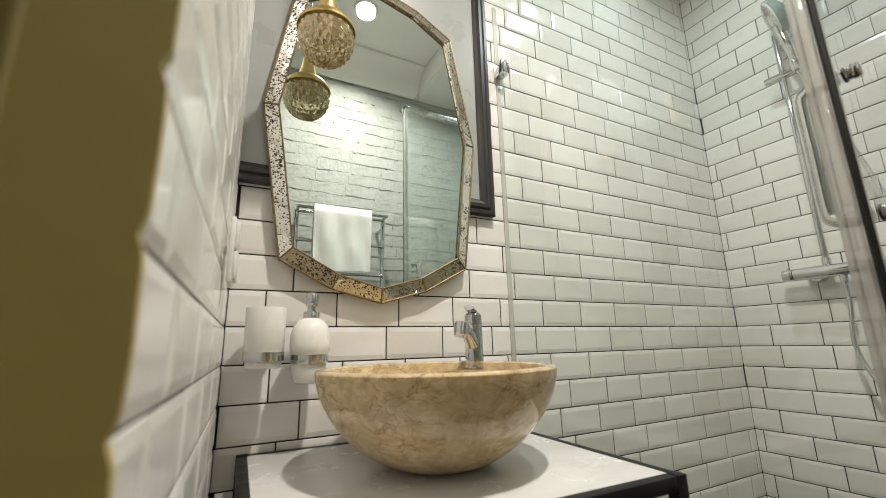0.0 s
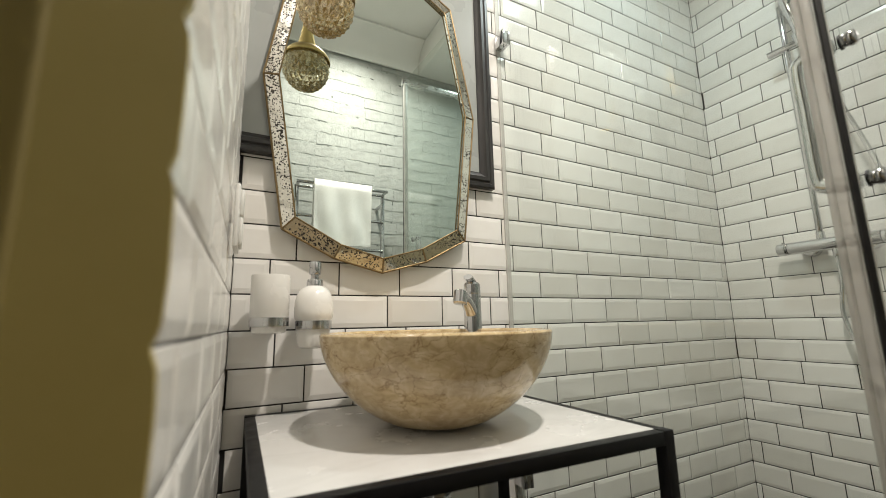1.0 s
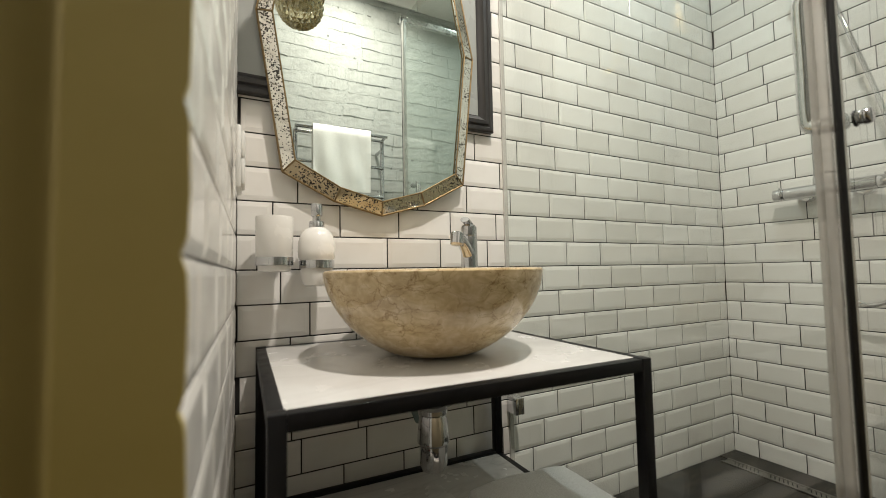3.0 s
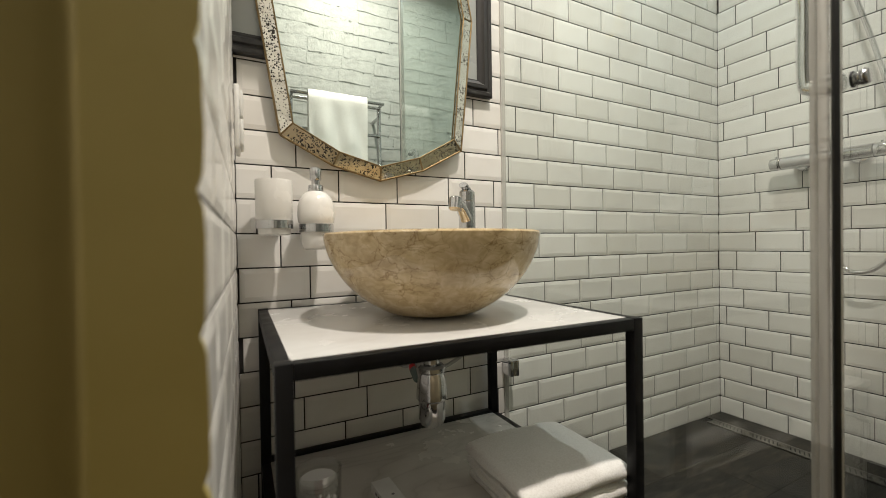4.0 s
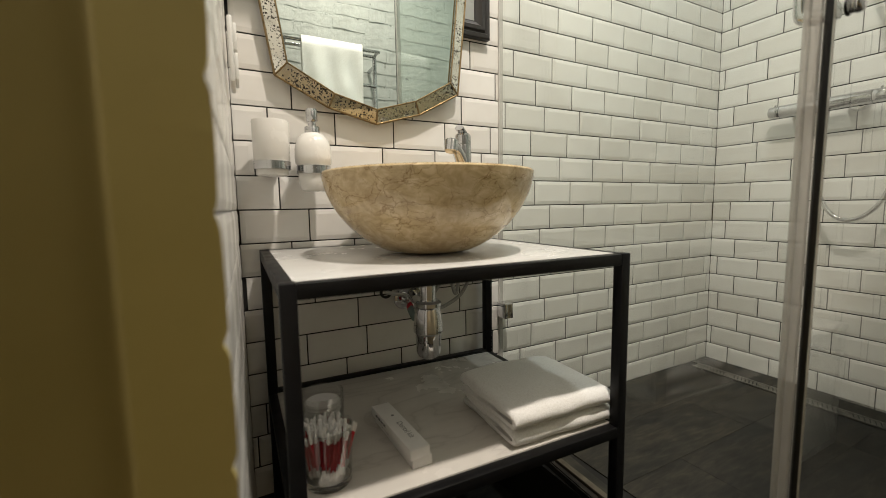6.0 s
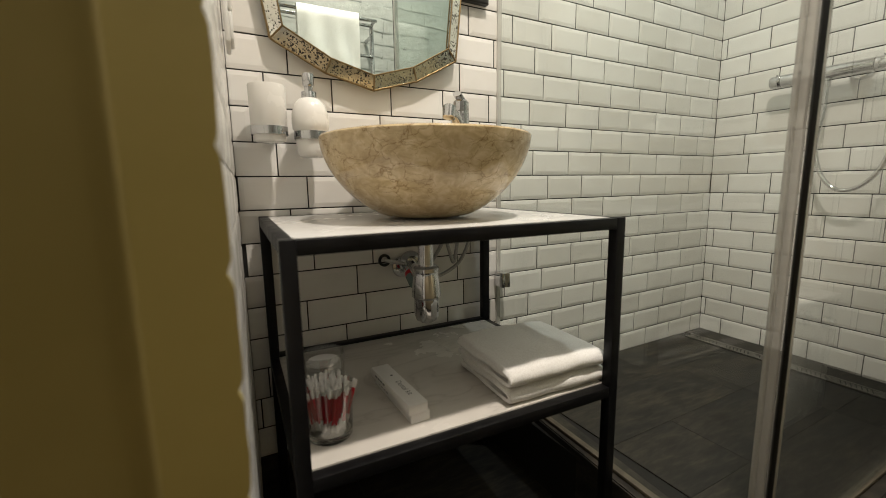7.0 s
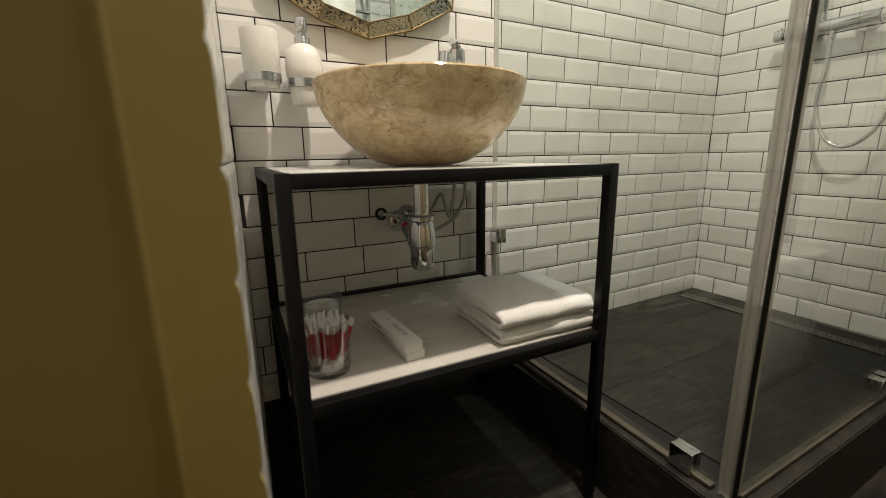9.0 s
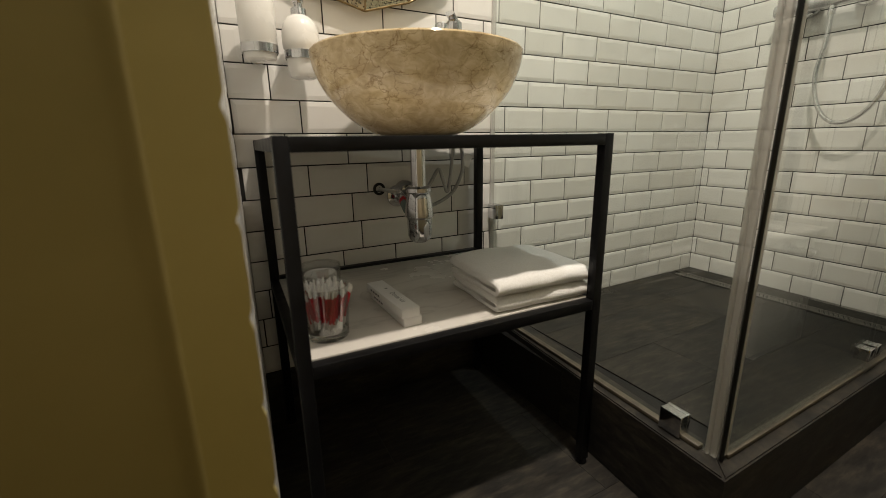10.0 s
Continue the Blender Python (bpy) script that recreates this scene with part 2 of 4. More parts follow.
GOLD = mottled("brushed_gold", (0.56, 0.40, 0.15), (0.66, 0.48, 0.2), 30, 0.34, 1.0)
MIRROR = plain("mirror_silver", (0.715, 0.79, 0.76), 0.0, 1.0)
SPECKLE = speckled_mirror()
DARKWOOD = mottled("dark_painted_wood", (0.022, 0.021, 0.021), (0.04, 0.038, 0.037), 25, 0.38, 0, 200, 0.15, 0.0006, (1, 1, 0.2))
GREYPANEL = mottled("grey_painted_panel", (0.33, 0.345, 0.33), (0.37, 0.385, 0.37), 4, 0.3, 0, 60, 0.05)
CERAMIC = mottled("white_ceramic", (0.78, 0.76, 0.72), (0.83, 0.81, 0.78), 10, 0.25)
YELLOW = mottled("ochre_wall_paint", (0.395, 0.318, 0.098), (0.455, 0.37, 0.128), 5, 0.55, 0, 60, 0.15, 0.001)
# darker copy of the ochre: the light's falloff on the casing, put into colour
SHADED_OCHRE = mottled("brown_ochre_paint", (0.295, 0.235, 0.076), (0.345, 0.275, 0.096), 5, 0.6, 0, 60, 0.15, 0.001)
# for the added panel that bounces warm light under the washstand
BOUNCE_OCHRE = mottled("pale_ochre_paint", (0.52, 0.42, 0.27), (0.58, 0.47, 0.31), 5, 0.6, 0, 60, 0.15, 0.001)
CEILPAINT = mottled("white_ceiling_paint", (0.82, 0.805, 0.765), (0.86, 0.845, 0.81), 5, 0.8, 0, 120, 0.2)
BRICKPAINT = mottled("white_painted_brick", (0.40, 0.405, 0.38), (0.47, 0.475, 0.45), 16, 0.8, 0, 45, 0.7, 0.006, spec=0.2)
MORTAR = mottled("grey_white_mortar", (0.06, 0.06, 0.057), (0.43, 0.44, 0.415), 24, 0.9, 0, 90, 0.8, 0.006, lo=0.33, hi=0.42)
SHEET = sheet_glass("shower_sheet_glass", (0.962, 0.984, 0.972))
GLASS = sheet_glass("tumbler_glass", (0.95, 0.955, 0.945), 0.17)
THICKGLASS = thick_glass()
AMBER = amber_glass()
SEAL = plain("black_rubber_seal", (0.008, 0.008, 0.008), 0.5)
CLEARPLASTIC = milky_plastic()
KERBSEAL = mottled("tan_kerb_seal", (0.055, 0.045, 0.03), (0.10, 0.083, 0.056), 30, 0.5)
TERRY = terry_cloth()
CARD = mottled("white_card", (0.74, 0.73, 0.71), (0.80, 0.79, 0.77), 20, 0.5)
INK = plain("grey_ink", (0.12, 0.12, 0.13), 0.6)
COTTON = mottled("cotton", (0.8, 0.79, 0.78), (0.86, 0.85, 0.84), 300, 0.95, 0, 900, 0.6)
RED = plain("red_plastic_stick", (0.62, 0.02, 0.035), 0.35)
RUBBERHOSE = mottled("braided_steel_hose", (0.30, 0.30, 0.30), (0.5, 0.5, 0.5), 400, 0.35, 1.0, 700, 0.5)
WHITEPLASTIC = mottled("white_plastic", (0.72, 0.71, 0.68), (0.76, 0.75, 0.72), 8, 0.3)
GREYPLASTIC = mottled("grey_green_plastic", (0.19, 0.25, 0.24), (0.24, 0.31, 0.30), 10, 0.25)
LAMPGLOW = emitter("downlight_glow", (1.0, 0.9, 0.75), 30)


# ---- mesh helpers ----
def part(name, bm, mat, parent=None, label="", smooth=35, m=None):
    me = bpy.data.meshes.new(name)
    bm.normal_update()
    bm.to_mesh(me)
    bm.free()
    if smooth:
        me.polygons.foreach_set("use_smooth", [True] * len(me.polygons))
        me.set_sharp_from_angle(angle=radians(smooth))
    me.materials.append(mat)
    ob = new(name, me)
    if parent:
        ob.parent = parent
    if m:
        ob.matrix_basis = m
    if label:
        ob["label"] = label
    return ob


def thing(name, m, label, category, group="", kind=""):
    ob = new(name)
    ob.empty_display_size = 0.05
    ob.matrix_basis = m
    return tagged(ob, label, category, group, kind)


def box(cx, cy, cz, sx, sy, sz, bevel=0.0, seg=2, bm=None, turn=0):
    own = bm is None
    bm = bm or bmesh.new()
    r = bmesh.ops.create_cube(bm, size=1, matrix=Matrix.Translation((cx, cy, cz)) @ pose(0, 0, 0, 0, 0, turn) @ Matrix.Diagonal((sx, sy, sz, 1)))
    if bevel:
        es = list({e for v in r["verts"] for e in v.link_edges})
        bmesh.ops.bevel(bm, geom=es, offset=bevel, segments=seg, profile=0.5, affect="EDGES")
    return bm


def cyl(p0, p1, r0, r1=None, seg=24, bevel=0.0, bm=None):
    bm = bm or bmesh.new()
    p0, p1 = Vector(p0), Vector(p1)
    d = p1 - p0
    m = Matrix.Translation((p0 + p1) / 2) @ d.to_track_quat("Z", "Y").to_matrix().to_4x4()
    r = bmesh.ops.create_cone(bm, cap_ends=True, segments=seg, radius1=r0, radius2=r0 if r1 is None else r1, depth=d.length, matrix=m)
    if bevel:
        es = [e for e in {e for v in r["verts"] for e in v.link_edges} if any(len(f.verts) > 4 for f in e.link_faces)]
        bmesh.ops.bevel(bm, geom=es, offset=bevel, segments=2, profile=0.5, affect="EDGES")
    return bm


def lathe(profile, seg=48, bm=None, at=(0, 0, 0), closed=False):
    """A turned solid: profile is (radius, height) pairs; radius 0 closes it."""
    bm = bm or bmesh.new()
    rings = []
    for r, z in profile:
        if r <= 1e-6:
            rings.append([bm.verts.new((at[0], at[1], at[2] + z))])
        else:
            rings.append([bm.verts.new((at[0] + r * math.cos(2 * math.pi * i / seg), at[1] + r * math.sin(2 * math.pi * i / seg), at[2] + z)) for i in range(seg)])
    pairs = list(zip(rings, rings[1:])) + ([(rings[-1], rings[0])] if closed else [])
    for a, b in pairs:
        for i in range(seg):
            j = (i + 1) % seg
            if len(a) == 1 and len(b) > 1:
                bm.faces.new((a[0], b[j], b[i]))
            elif len(b) == 1 and len(a) > 1:
                bm.faces.new((a[i], a[j], b[0]))
            elif len(a) > 1:
                bm.faces.new((a[i], a[j], b[j], b[i]))
    bmesh.ops.recalc_face_normals(bm, faces=bm.faces)
    return bm


def smooth_path(points, n=8):
    """A Catmull-Rom line through the points."""
    ps = [Vector(p) for p in points]
    ps = [2 * ps[0] - ps[1]] + ps + [2 * ps[-1] - ps[-2]]
    out = []
    for a, b, c, d in zip(ps, ps[1:], ps[2:], ps[3:]):
        for k in range(n):
            t = k / n
            out.append(0.5 * (2 * b + (c - a) * t + (2 * a - 5 * b + 4 * c - d) * t * t + (3 * b - a - 3 * c + d) * t ** 3))
    return out + [ps[-2]]


def tube(points, r, seg=12, bm=None, radii=None):
    bm = bm or bmesh.new()
    ps = [Vector(p) for p in points]
    up, last = None, None
    rings = []
    for i, p in enumerate(ps):
        d = (ps[min(i + 1, len(ps) - 1)] - ps[max(i - 1, 0)]).normalized()
        if up is None:
            up = d.orthogonal().normalized()
        up = (up - d * up.dot(d)).normalized()
        side = d.cross(up)
        rr = radii[i] if radii else r
        rings.append([bm.verts.new(p + rr * (math.cos(2 * math.pi * k / seg) * up + math.sin(2 * math.pi * k / seg) * side)) for k in range(seg)])
    for a, b in zip(rings, rings[1:]):
        for k in range(seg):
            bm.faces.new((a[k], a[(k + 1) % seg], b[(k + 1) % seg], b[k]))
    bm.faces.new(list(reversed(rings[0])))
    bm.faces.new(rings[-1])
    bmesh.ops.recalc_face_normals(bm, faces=bm.faces)
    return bm


def prism(outline, y0, y1, bm=None):
    """A polygon of (x, z) pairs, pushed from y0 to y1."""
    bm = bm or bmesh.new()
    a = [bm.verts.new((x, y0, z)) for x, z in outline]
    b = [bm.verts.new((x, y1, z)) for x, z in outline]
    n = len(a)
    bm.faces.new(a)
    bm.faces.new(list(reversed(b)))
    for i in range(n):
        bm.faces.new((a[i], b[i], b[(i + 1) % n], a[(i + 1) % n]))
    bmesh.ops.recalc_face_normals(bm, faces=bm.faces)
    return bm


# ---- structure ----
PITCH, ROW = 0.152, 0.0767
LEFT0, LEFT1 = Vector((0.2555, 0.0)), Vector((0.2190, -0.760))
RIGHT_X, BRICK_Y = 2.085, -1.235
TILE_LOW = 2 * ROW
SHOWER_Z, CURB_Z = 0.163, 0.178

wall_north = part("wall_north", box(1.0, 0.0508, CEIL / 2, 2.9, 0.1, CEIL), GROUT, None, "tiled wall with dark grout behind the washstand")
tagged(wall_north, category="wall", kind="structure")
wall_east = part("wall_east", box(RIGHT_X + 0.0508, -0.6, CEIL / 2, 0.1, 1.3, CEIL), GROUT, None, "tiled shower wall with dark grout")
tagged(wall_east, category="wall", kind="structure")
left_dir = (LEFT1 - LEFT0).normalized()
left_out = Vector((-left_dir.y, left_dir.x))  # into the room
if left_out.x < 0:
    left_out = -left_out
LEFT_LEN = (LEFT1 - LEFT0).length
LEFT_TURN = math.degrees(math.atan2(left_dir.y, left_dir.x))
bm = bmesh.new()
foot = [LEFT0 - 0.0022 * left_out, LEFT1 - 0.0022 * left_out, Vector((-1.40, -0.760)), Vector((-1.40, 0.0))]
lo = [bm.verts.new((p.x, p.y, 0)) for p in foot]
hi = [bm.verts.new((p.x, p.y, CEIL)) for p in foot]
bm.faces.new(lo)
bm.faces.new(hi)
for i in range(4):
    bm.faces.new((lo[i], lo[(i + 1) % 4], hi[(i + 1) % 4], hi[i]))
bmesh.ops.recalc_face_normals(bm, faces=bm.faces)
wall_west = part("wall_west", bm, GROUT, None, "white tiled wall that ends at an ochre jamb", smooth=0)
tagged(wall_west, category="wall", kind="structure")
# painted end of the tiled wall, and the casing that steps out beside it
edge = [(0.1725, 0.0)]
rj = random.Random(6)
for k in range(-2, 33):
    z = 2 * ROW + k * ROW
    if z + ROW < CEIL:
        w = rj.uniform(-0.0003, 0.0009)
        for dz, x in ((0.0012, 0.2186), (0.004, 0.2197), (0.0095, 0.2212), (0.03, 0.2217), (0.052, 0.2216), (ROW - 0.0095, 0.2211), (ROW - 0.004, 0.2197), (ROW - 0.0012, 0.2186)):
            edge.append((x + w + rj.uniform(-0.0004, 0.0004), z + dz))
edge += [(0.2190, CEIL), (0.1725, CEIL)]
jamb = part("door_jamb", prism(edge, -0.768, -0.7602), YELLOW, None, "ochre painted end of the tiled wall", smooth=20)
tagged(jamb, category="wall", kind="structure")
casing_line = [(-1.40, -0.7602), (-1.40, -0.7664), (0.1560, -0.7664), (0.1600, -0.7668), (0.1640, -0.7677), (0.1670, -0.7684), (0.1695, -0.7688), (0.1712, -0.7687), (0.1724, -0.7681), (0.1724, -0.7602)]
bm = bmesh.new()
lo = [bm.verts.new((x, y, 0.0)) for x, y in casing_line]
hi = [bm.verts.new((x, y, CEIL)) for x, y in casing_line]
bm.faces.new(lo)
bm.faces.new(list(reversed(hi)))
for i in range(len(lo)):
    j = (i + 1) % len(lo)
    bm.faces.new((lo[i], lo[j], hi[j], hi[i]))
bmesh.ops.recalc_face_normals(bm, faces=bm.faces)
# its darker tone stands in for light that fades away from the jamb
casing = part("trim_casing", bm, SHADED_OCHRE, None, "ochre painted door casing with a rounded bead, light falloff in its colour", smooth=50)
tagged(casing, category="trim", kind="structure")
wall_door = part("wall_door_side", box(-1.45, -0.62, CEIL / 2, 0.1, 1.34, CEIL), YELLOW, None, "plain ochre painted wall beyond the doorway")
tagged(wall_door, category="wall", kind="structure")
wall_south = part("wall_south", box(0.335, BRICK_Y - 0.062, CEIL / 2, 3.7, 0.1, CEIL), MORTAR, None, "white painted brick wall with rough joints")
tagged(wall_south, category="wall", kind="structure")
# added out of view: an ochre reflector that warms the shadows opposite
bounce_panel = part("wall_south_dado", box(0.335, BRICK_Y - 0.006, 0.465, 3.46, 0.010, 0.93, 0.003), BOUNCE_OCHRE, None, "unseen plain ochre panel below the bricks, added for warm bounce light")
tagged(bounce_panel, category="wall", kind="structure")
ceiling = part("ceiling", box(0.335, -0.6, CEIL + 0.05, 3.7, 1.5, 0.1), CEILPAINT, None, "plain white painted ceiling")
tagged(ceiling, category="ceiling", kind="structure")
soffit = part("ceiling_soffit", box((1.22 + RIGHT_X) / 2, -0.395, (SOFFIT + CEIL) / 2, RIGHT_X - 1.22, 0.78, CEIL - SOFFIT, 0.004), CEILPAINT, None, "lowered white ceiling above the shower")
tagged(soffit, category="ceiling", kind="structure")
beam = part("ceiling_beam", box((1.22 + RIGHT_X) / 2, (BRICK_Y - 0.787) / 2, (BEAM + CEIL) / 2, RIGHT_X - 1.22, -BRICK_Y - 0.787 - 0.006, CEIL - BEAM, 0.012, 3), CEILPAINT, None, "white boxed beam beside the brick wall")
tagged(beam, category="beam", kind="structure")
cove = [(0, 0), (0, -0.17), (0.010, -0.17), (0.014, -0.150), (0.016, -0.112), (0.03, -0.085), (0.06, -0.045), (0.095, -0.022), (0.105, -0.014), (0.12, -0.01), (0.12, 0)]
bm = bmesh.new()
ends = []
for x in (-1.39, 1.219):
    ends.append([bm.verts.new((x, BRICK_Y + a, CEIL - 0.002 + b)) for a, b in cove])
n = len(cove)
for i in range(n):
    bm.faces.new((ends[0][i], ends[0][(i + 1) % n], ends[1][(i + 1) % n], ends[1][i]))
bm.faces.new(ends[0])
bm.faces.new(list(reversed(ends[1])))
bmesh.ops.recalc_face_normals(bm, faces=bm.faces)
tagged(part("trim_cornice", bm, CEILPAINT, None, "white plaster cove cornice", smooth=40), category="trim", kind="structure")
# floor: dark boards of tile over a screed
floor = part("floor", box(0.335, -0.6, -0.054, 3.7, 1.5, 0.1), GROUT, None, "dark wood-look tiled floor")
tagged(floor, category="floor", kind="structure")
tray = part("shower_floor", box((0.93 + RIGHT_X) / 2, -0.39, SHOWER_Z / 2 - 0.004, RIGHT_X - 0.93, 0.78, SHOWER_Z, 0), GROUT, None, "raised dark wood-look shower floor")
tagged(tray, category="floor", kind="structure")
# dark upstand below the tiles
skirt = part("baseboard", box((0.25 + 0.945) / 2, -0.004, TILE_LOW / 2 + 0.002, 0.69, 0.012, TILE_LOW - 0.004, 0.001), WOODTILE, None, "dark tile skirting")
tagged(skirt, category="baseboard", kind="structure")

# kerb round the shower: two lengths with a mitre
CORNER = Vector((0.900, -0.802))
KERB_BACK = Vector((0.958, 0.0))


def kerb(name, a, b, c, d):
    bm = bmesh.new()
    lo = [bm.verts.new((p[0], p[1], 0.002)) for p in (a, b, c, d)]
    hi = [bm.verts.new((p[0], p[1], CURB_Z)) for p in (a, b, c, d)]
    bm.faces.new(lo)
    bm.faces.new(hi)
    for i in range(4):
        bm.faces.new((lo[i], lo[(i + 1) % 4], hi[(i + 1) % 4], hi[i]))
    bmesh.ops.recalc_face_normals(bm, faces=bm.faces)
    bmesh.ops.bevel(bm, geom=[e for e in bm.edges if all(v.co.z > 0.1 for v in e.verts)], offset=0.003, segments=2, affect="EDGES")
    return tagged(part(name, bm, KERBTILE, None, "dark tiled kerb round the shower"), category="kerb", kind="structure")


kerb("kerb_side", KERB_BACK, CORNER, (CORNER.x + 0.07, CORNER.y + 0.07), (KERB_BACK.x + 0.07, 0.0))
kerb("kerb_front", CORNER, (RIGHT_X, CORNER.y), (RIGHT_X, CORNER.y + 0.07), (CORNER.x + 0.0705, CORNER.y + 0.07))


# ---- washstand ----
TABLE = pose(0.2950, -0.002, 0, 0, 0, -1.85)
TW, TD, TH, BAR = 0.617, 0.498, 0.753, 0.0212
SHELF = 0.4150


def washstand():
    t = thing("washstand", TABLE, "black square-tube steel washstand with white stone top and shelf", "washstand")
    for x in (BAR / 2, TW - BAR / 2):
        for y in (-BAR / 2, -TD + BAR / 2):
            part("leg", box(x, y, TH / 2 + 0.006, BAR, BAR, TH - 0.012, 0.0015), STEEL_BLACK, t)
            part("foot", cyl((x, y, 0), (x, y, 0.013), 0.013, 0.011, 16, 0.001), STEEL_BLACK, t)
    for z, up in ((TH - 0.001, 0.0), (SHELF - 0.002, 0.008)):
        part("rail", box(TW / 2, -BAR / 2 - 0.0005, z - BAR / 2 + up, TW - 2 * BAR, BAR, BAR, 0.0015), STEEL_BLACK, t)
        part("rail", box(TW / 2, -TD + BAR / 2 + 0.0005, z - BAR / 2, TW - 2 * BAR, BAR, BAR, 0.0015), STEEL_BLACK, t)
        for x in (BAR / 2 + 0.0005, TW - BAR / 2 - 0.0005):
            part("rail", box(x, -TD / 2, z - BAR / 2, BAR, TD - 2 * BAR, BAR, 0.0015), STEEL_BLACK, t)
    part("tabletop", box(TW / 2, -TD / 2, TH - 0.008, TW - 2 * BAR + 0.006, TD - 2 * BAR + 0.006, 0.014, 0.001), TOPSTONE, t, "white stone top with faint grey veins")
    part("shelf", box(TW / 2, -TD / 2, SHELF - 0.006, TW - 2 * BAR + 0.004, TD - 2 * BAR - 0.002, 0.012, 0.001), STONE, t, "white stone shelf with grey veins")
    return t


washstand()


# ---- basin ----
def basin():
    t = thing("vessel_basin", pose(0.6025, -0.262, TH + 0.001), "round beige marble vessel basin with brown veins on the washstand", "basin")
    R, Hb = 0.2125, 0.1605
    outer = [(0.0, 0.0), (0.068, 0.0), (0.082, 0.003)]
    for i in range(1, 22):
        a = i / 21
        ang = math.radians(23 + (90 - 23) * a)
        outer.append((R * math.sin(ang), Hb + 0.0 - (Hb + 0.014) * math.cos(ang) ** 1.12))
    outer = [(r, z) for r, z in outer if z >= -1e-6]
    outer[-1] = (R, Hb - 0.004)
    prof = outer + [(R - 0.002, Hb - 0.001), (R - 0.006, Hb), (R - 0.015, Hb), (R - 0.019, Hb - 0.003)]
    for i in range(1, 16):
        ang = math.radians(90 - i * 6)
        prof.append(((R - 0.021) * math.sin(ang), Hb - 0.004 - (Hb - 0.03) * math.cos(ang)))
    prof.append((0.0, 0.026))
    part("bowl", lathe(prof, 96), MARBLE, t)
    # ledge inside the rim that carries the tap
    part("ledge", prism([(-0.05, Hb - 0.05), (0.05, Hb - 0.05), (0.046, Hb - 0.016), (-0.046, Hb - 0.016)], 0.120, 0.192), MARBLE, t, m=pose(0, 0, 0, 0, 0, -48))
    part("drain", cyl((0, 0, 0.026), (0, 0, 0.031), 0.026, 0.024, 32, 0.001), CHROME, t, "chrome drain")
    return t


basin()


# ---- mirror, panel and lamp ----
def octagon_mirror():
    y0 = -0.012
    t = thing("wall_mirror", pose(0.571, y0, 1.49, 0, -0.8, 0), "faceted wall mirror with speckled mirror border and brass edging", "mirror")
    half = [(0.0, -0.44), (0.118, -0.409), (0.235, -0.348), (0.28, 0.012), (0.218, 0.347), (0.112, 0.409), (0.0, 0.44)]
    outer = half + [(-x * (0.98 if z < -0.3 else 1), z) for x, z in reversed(half[1:-1])]
    inner = [(x * 0.885, z * 0.925) for x, z in outer]
    n = len(outer)
    part("backing", prism([(x * 0.985, z * 0.985) for x, z in outer], -0.014, 0.0), DARKWOOD, t)
    part("glass", prism([(x * 1.005, z * 1.003) for x, z in inner], -0.0200, -0.0145), MIRROR, t, "clear mirror glass", smooth=0)
    for i in range(n):
        a, b, c, d = outer[i], outer[(i + 1) % n], inner[(i + 1) % n], inner[i]
        bm = bmesh.new()
        pts = [(*a, -0.016), (*b, -0.016), (*c, -0.026), (*d, -0.026)]
        f = [bm.verts.new((x, y, z)) for x, z, y in pts]
        g = [bm.verts.new((x, -0.0142, z)) for x, z, y in pts]
        bm.faces.new(f)
        bm.faces.new(list(reversed(g)))
        for k in range(4):
            bm.faces.new((f[k], g[k], g[(k + 1) % 4], f[(k + 1) % 4]))
        bmesh.ops.recalc_face_normals(bm, faces=bm.faces)
        part("border_segment", bm, SPECKLE, t, "speckled antique mirror strip", smooth=0)
        part("brass_edge", tube([(a[0], -0.016, a[1]), (b[0], -0.016, b[1])], 0.0025, 6), BRASS, t)
        part("brass_edge", tube([(d[0], -0.0265, d[1]), (c[0], -0.0265, c[1])], 0.0019, 6), BRASS, t)
        part("brass_joint", tube([(a[0], -0.0165, a[1]), (d[0], -0.027, d[1])], 0.0019, 6), BRASS, t)
    return t


octagon_mirror()


def framed_panel():
    x0, x1, z0, z1 = 0.206, 0.922, 1.308, 2.36
    t = thing("framed_panel", pose(0, -0.0055, 0), "grey wall panel in a dark stepped moulding frame", "panel")
    part("panel_board", box((x0 + x1) / 2, -0.004, (z0 + z1) / 2, x1 - x0 - 0.06, 0.006, z1 - z0 - 0.06), GREYPANEL, t, "grey painted board")
    prof = [(0.0, 0.0), (0.0, 0.017), (0.004, 0.021), (0.014, 0.022), (0.018, 0.018), (0.021, 0.018), (0.025, 0.025), (0.036, 0.026), (0.041, 0.019), (0.046, 0.016), (0.052, 0.011), (0.055, 0.011), (0.055, 0.0)]
    prof = [(u * 0.84, h * 0.9) for u, h in prof]
    cs = [(x0, z0, 1, 1), (x1, z0, -1, 1), (x1, z1, -1, -1), (x0, z1, 1, -1)]
    for i in range(4):
        a, b = cs[i], cs[(i + 1) % 4]
        bm = bmesh.new()
        ra = [bm.verts.new((a[0] + a[2] * u, -h, a[1] + a[3] * u)) for u, h in prof]
        rb = [bm.verts.new((b[0] + b[2] * u, -h, b[1] + b[3] * u)) for u, h in prof]
        for k in range(len(prof)):
            j = (k + 1) % len(prof)
            bm.faces.new((ra[k], ra[j], rb[j], rb[k]))
        bm.faces.new(ra)
        bm.faces.new(list(reversed(rb)))
        bmesh.ops.recalc_face_normals(bm, faces=bm.faces)
        part("frame_side", bm, DARKWOOD, t, "dark painted moulding", smooth=25)
    return t


framed_panel()


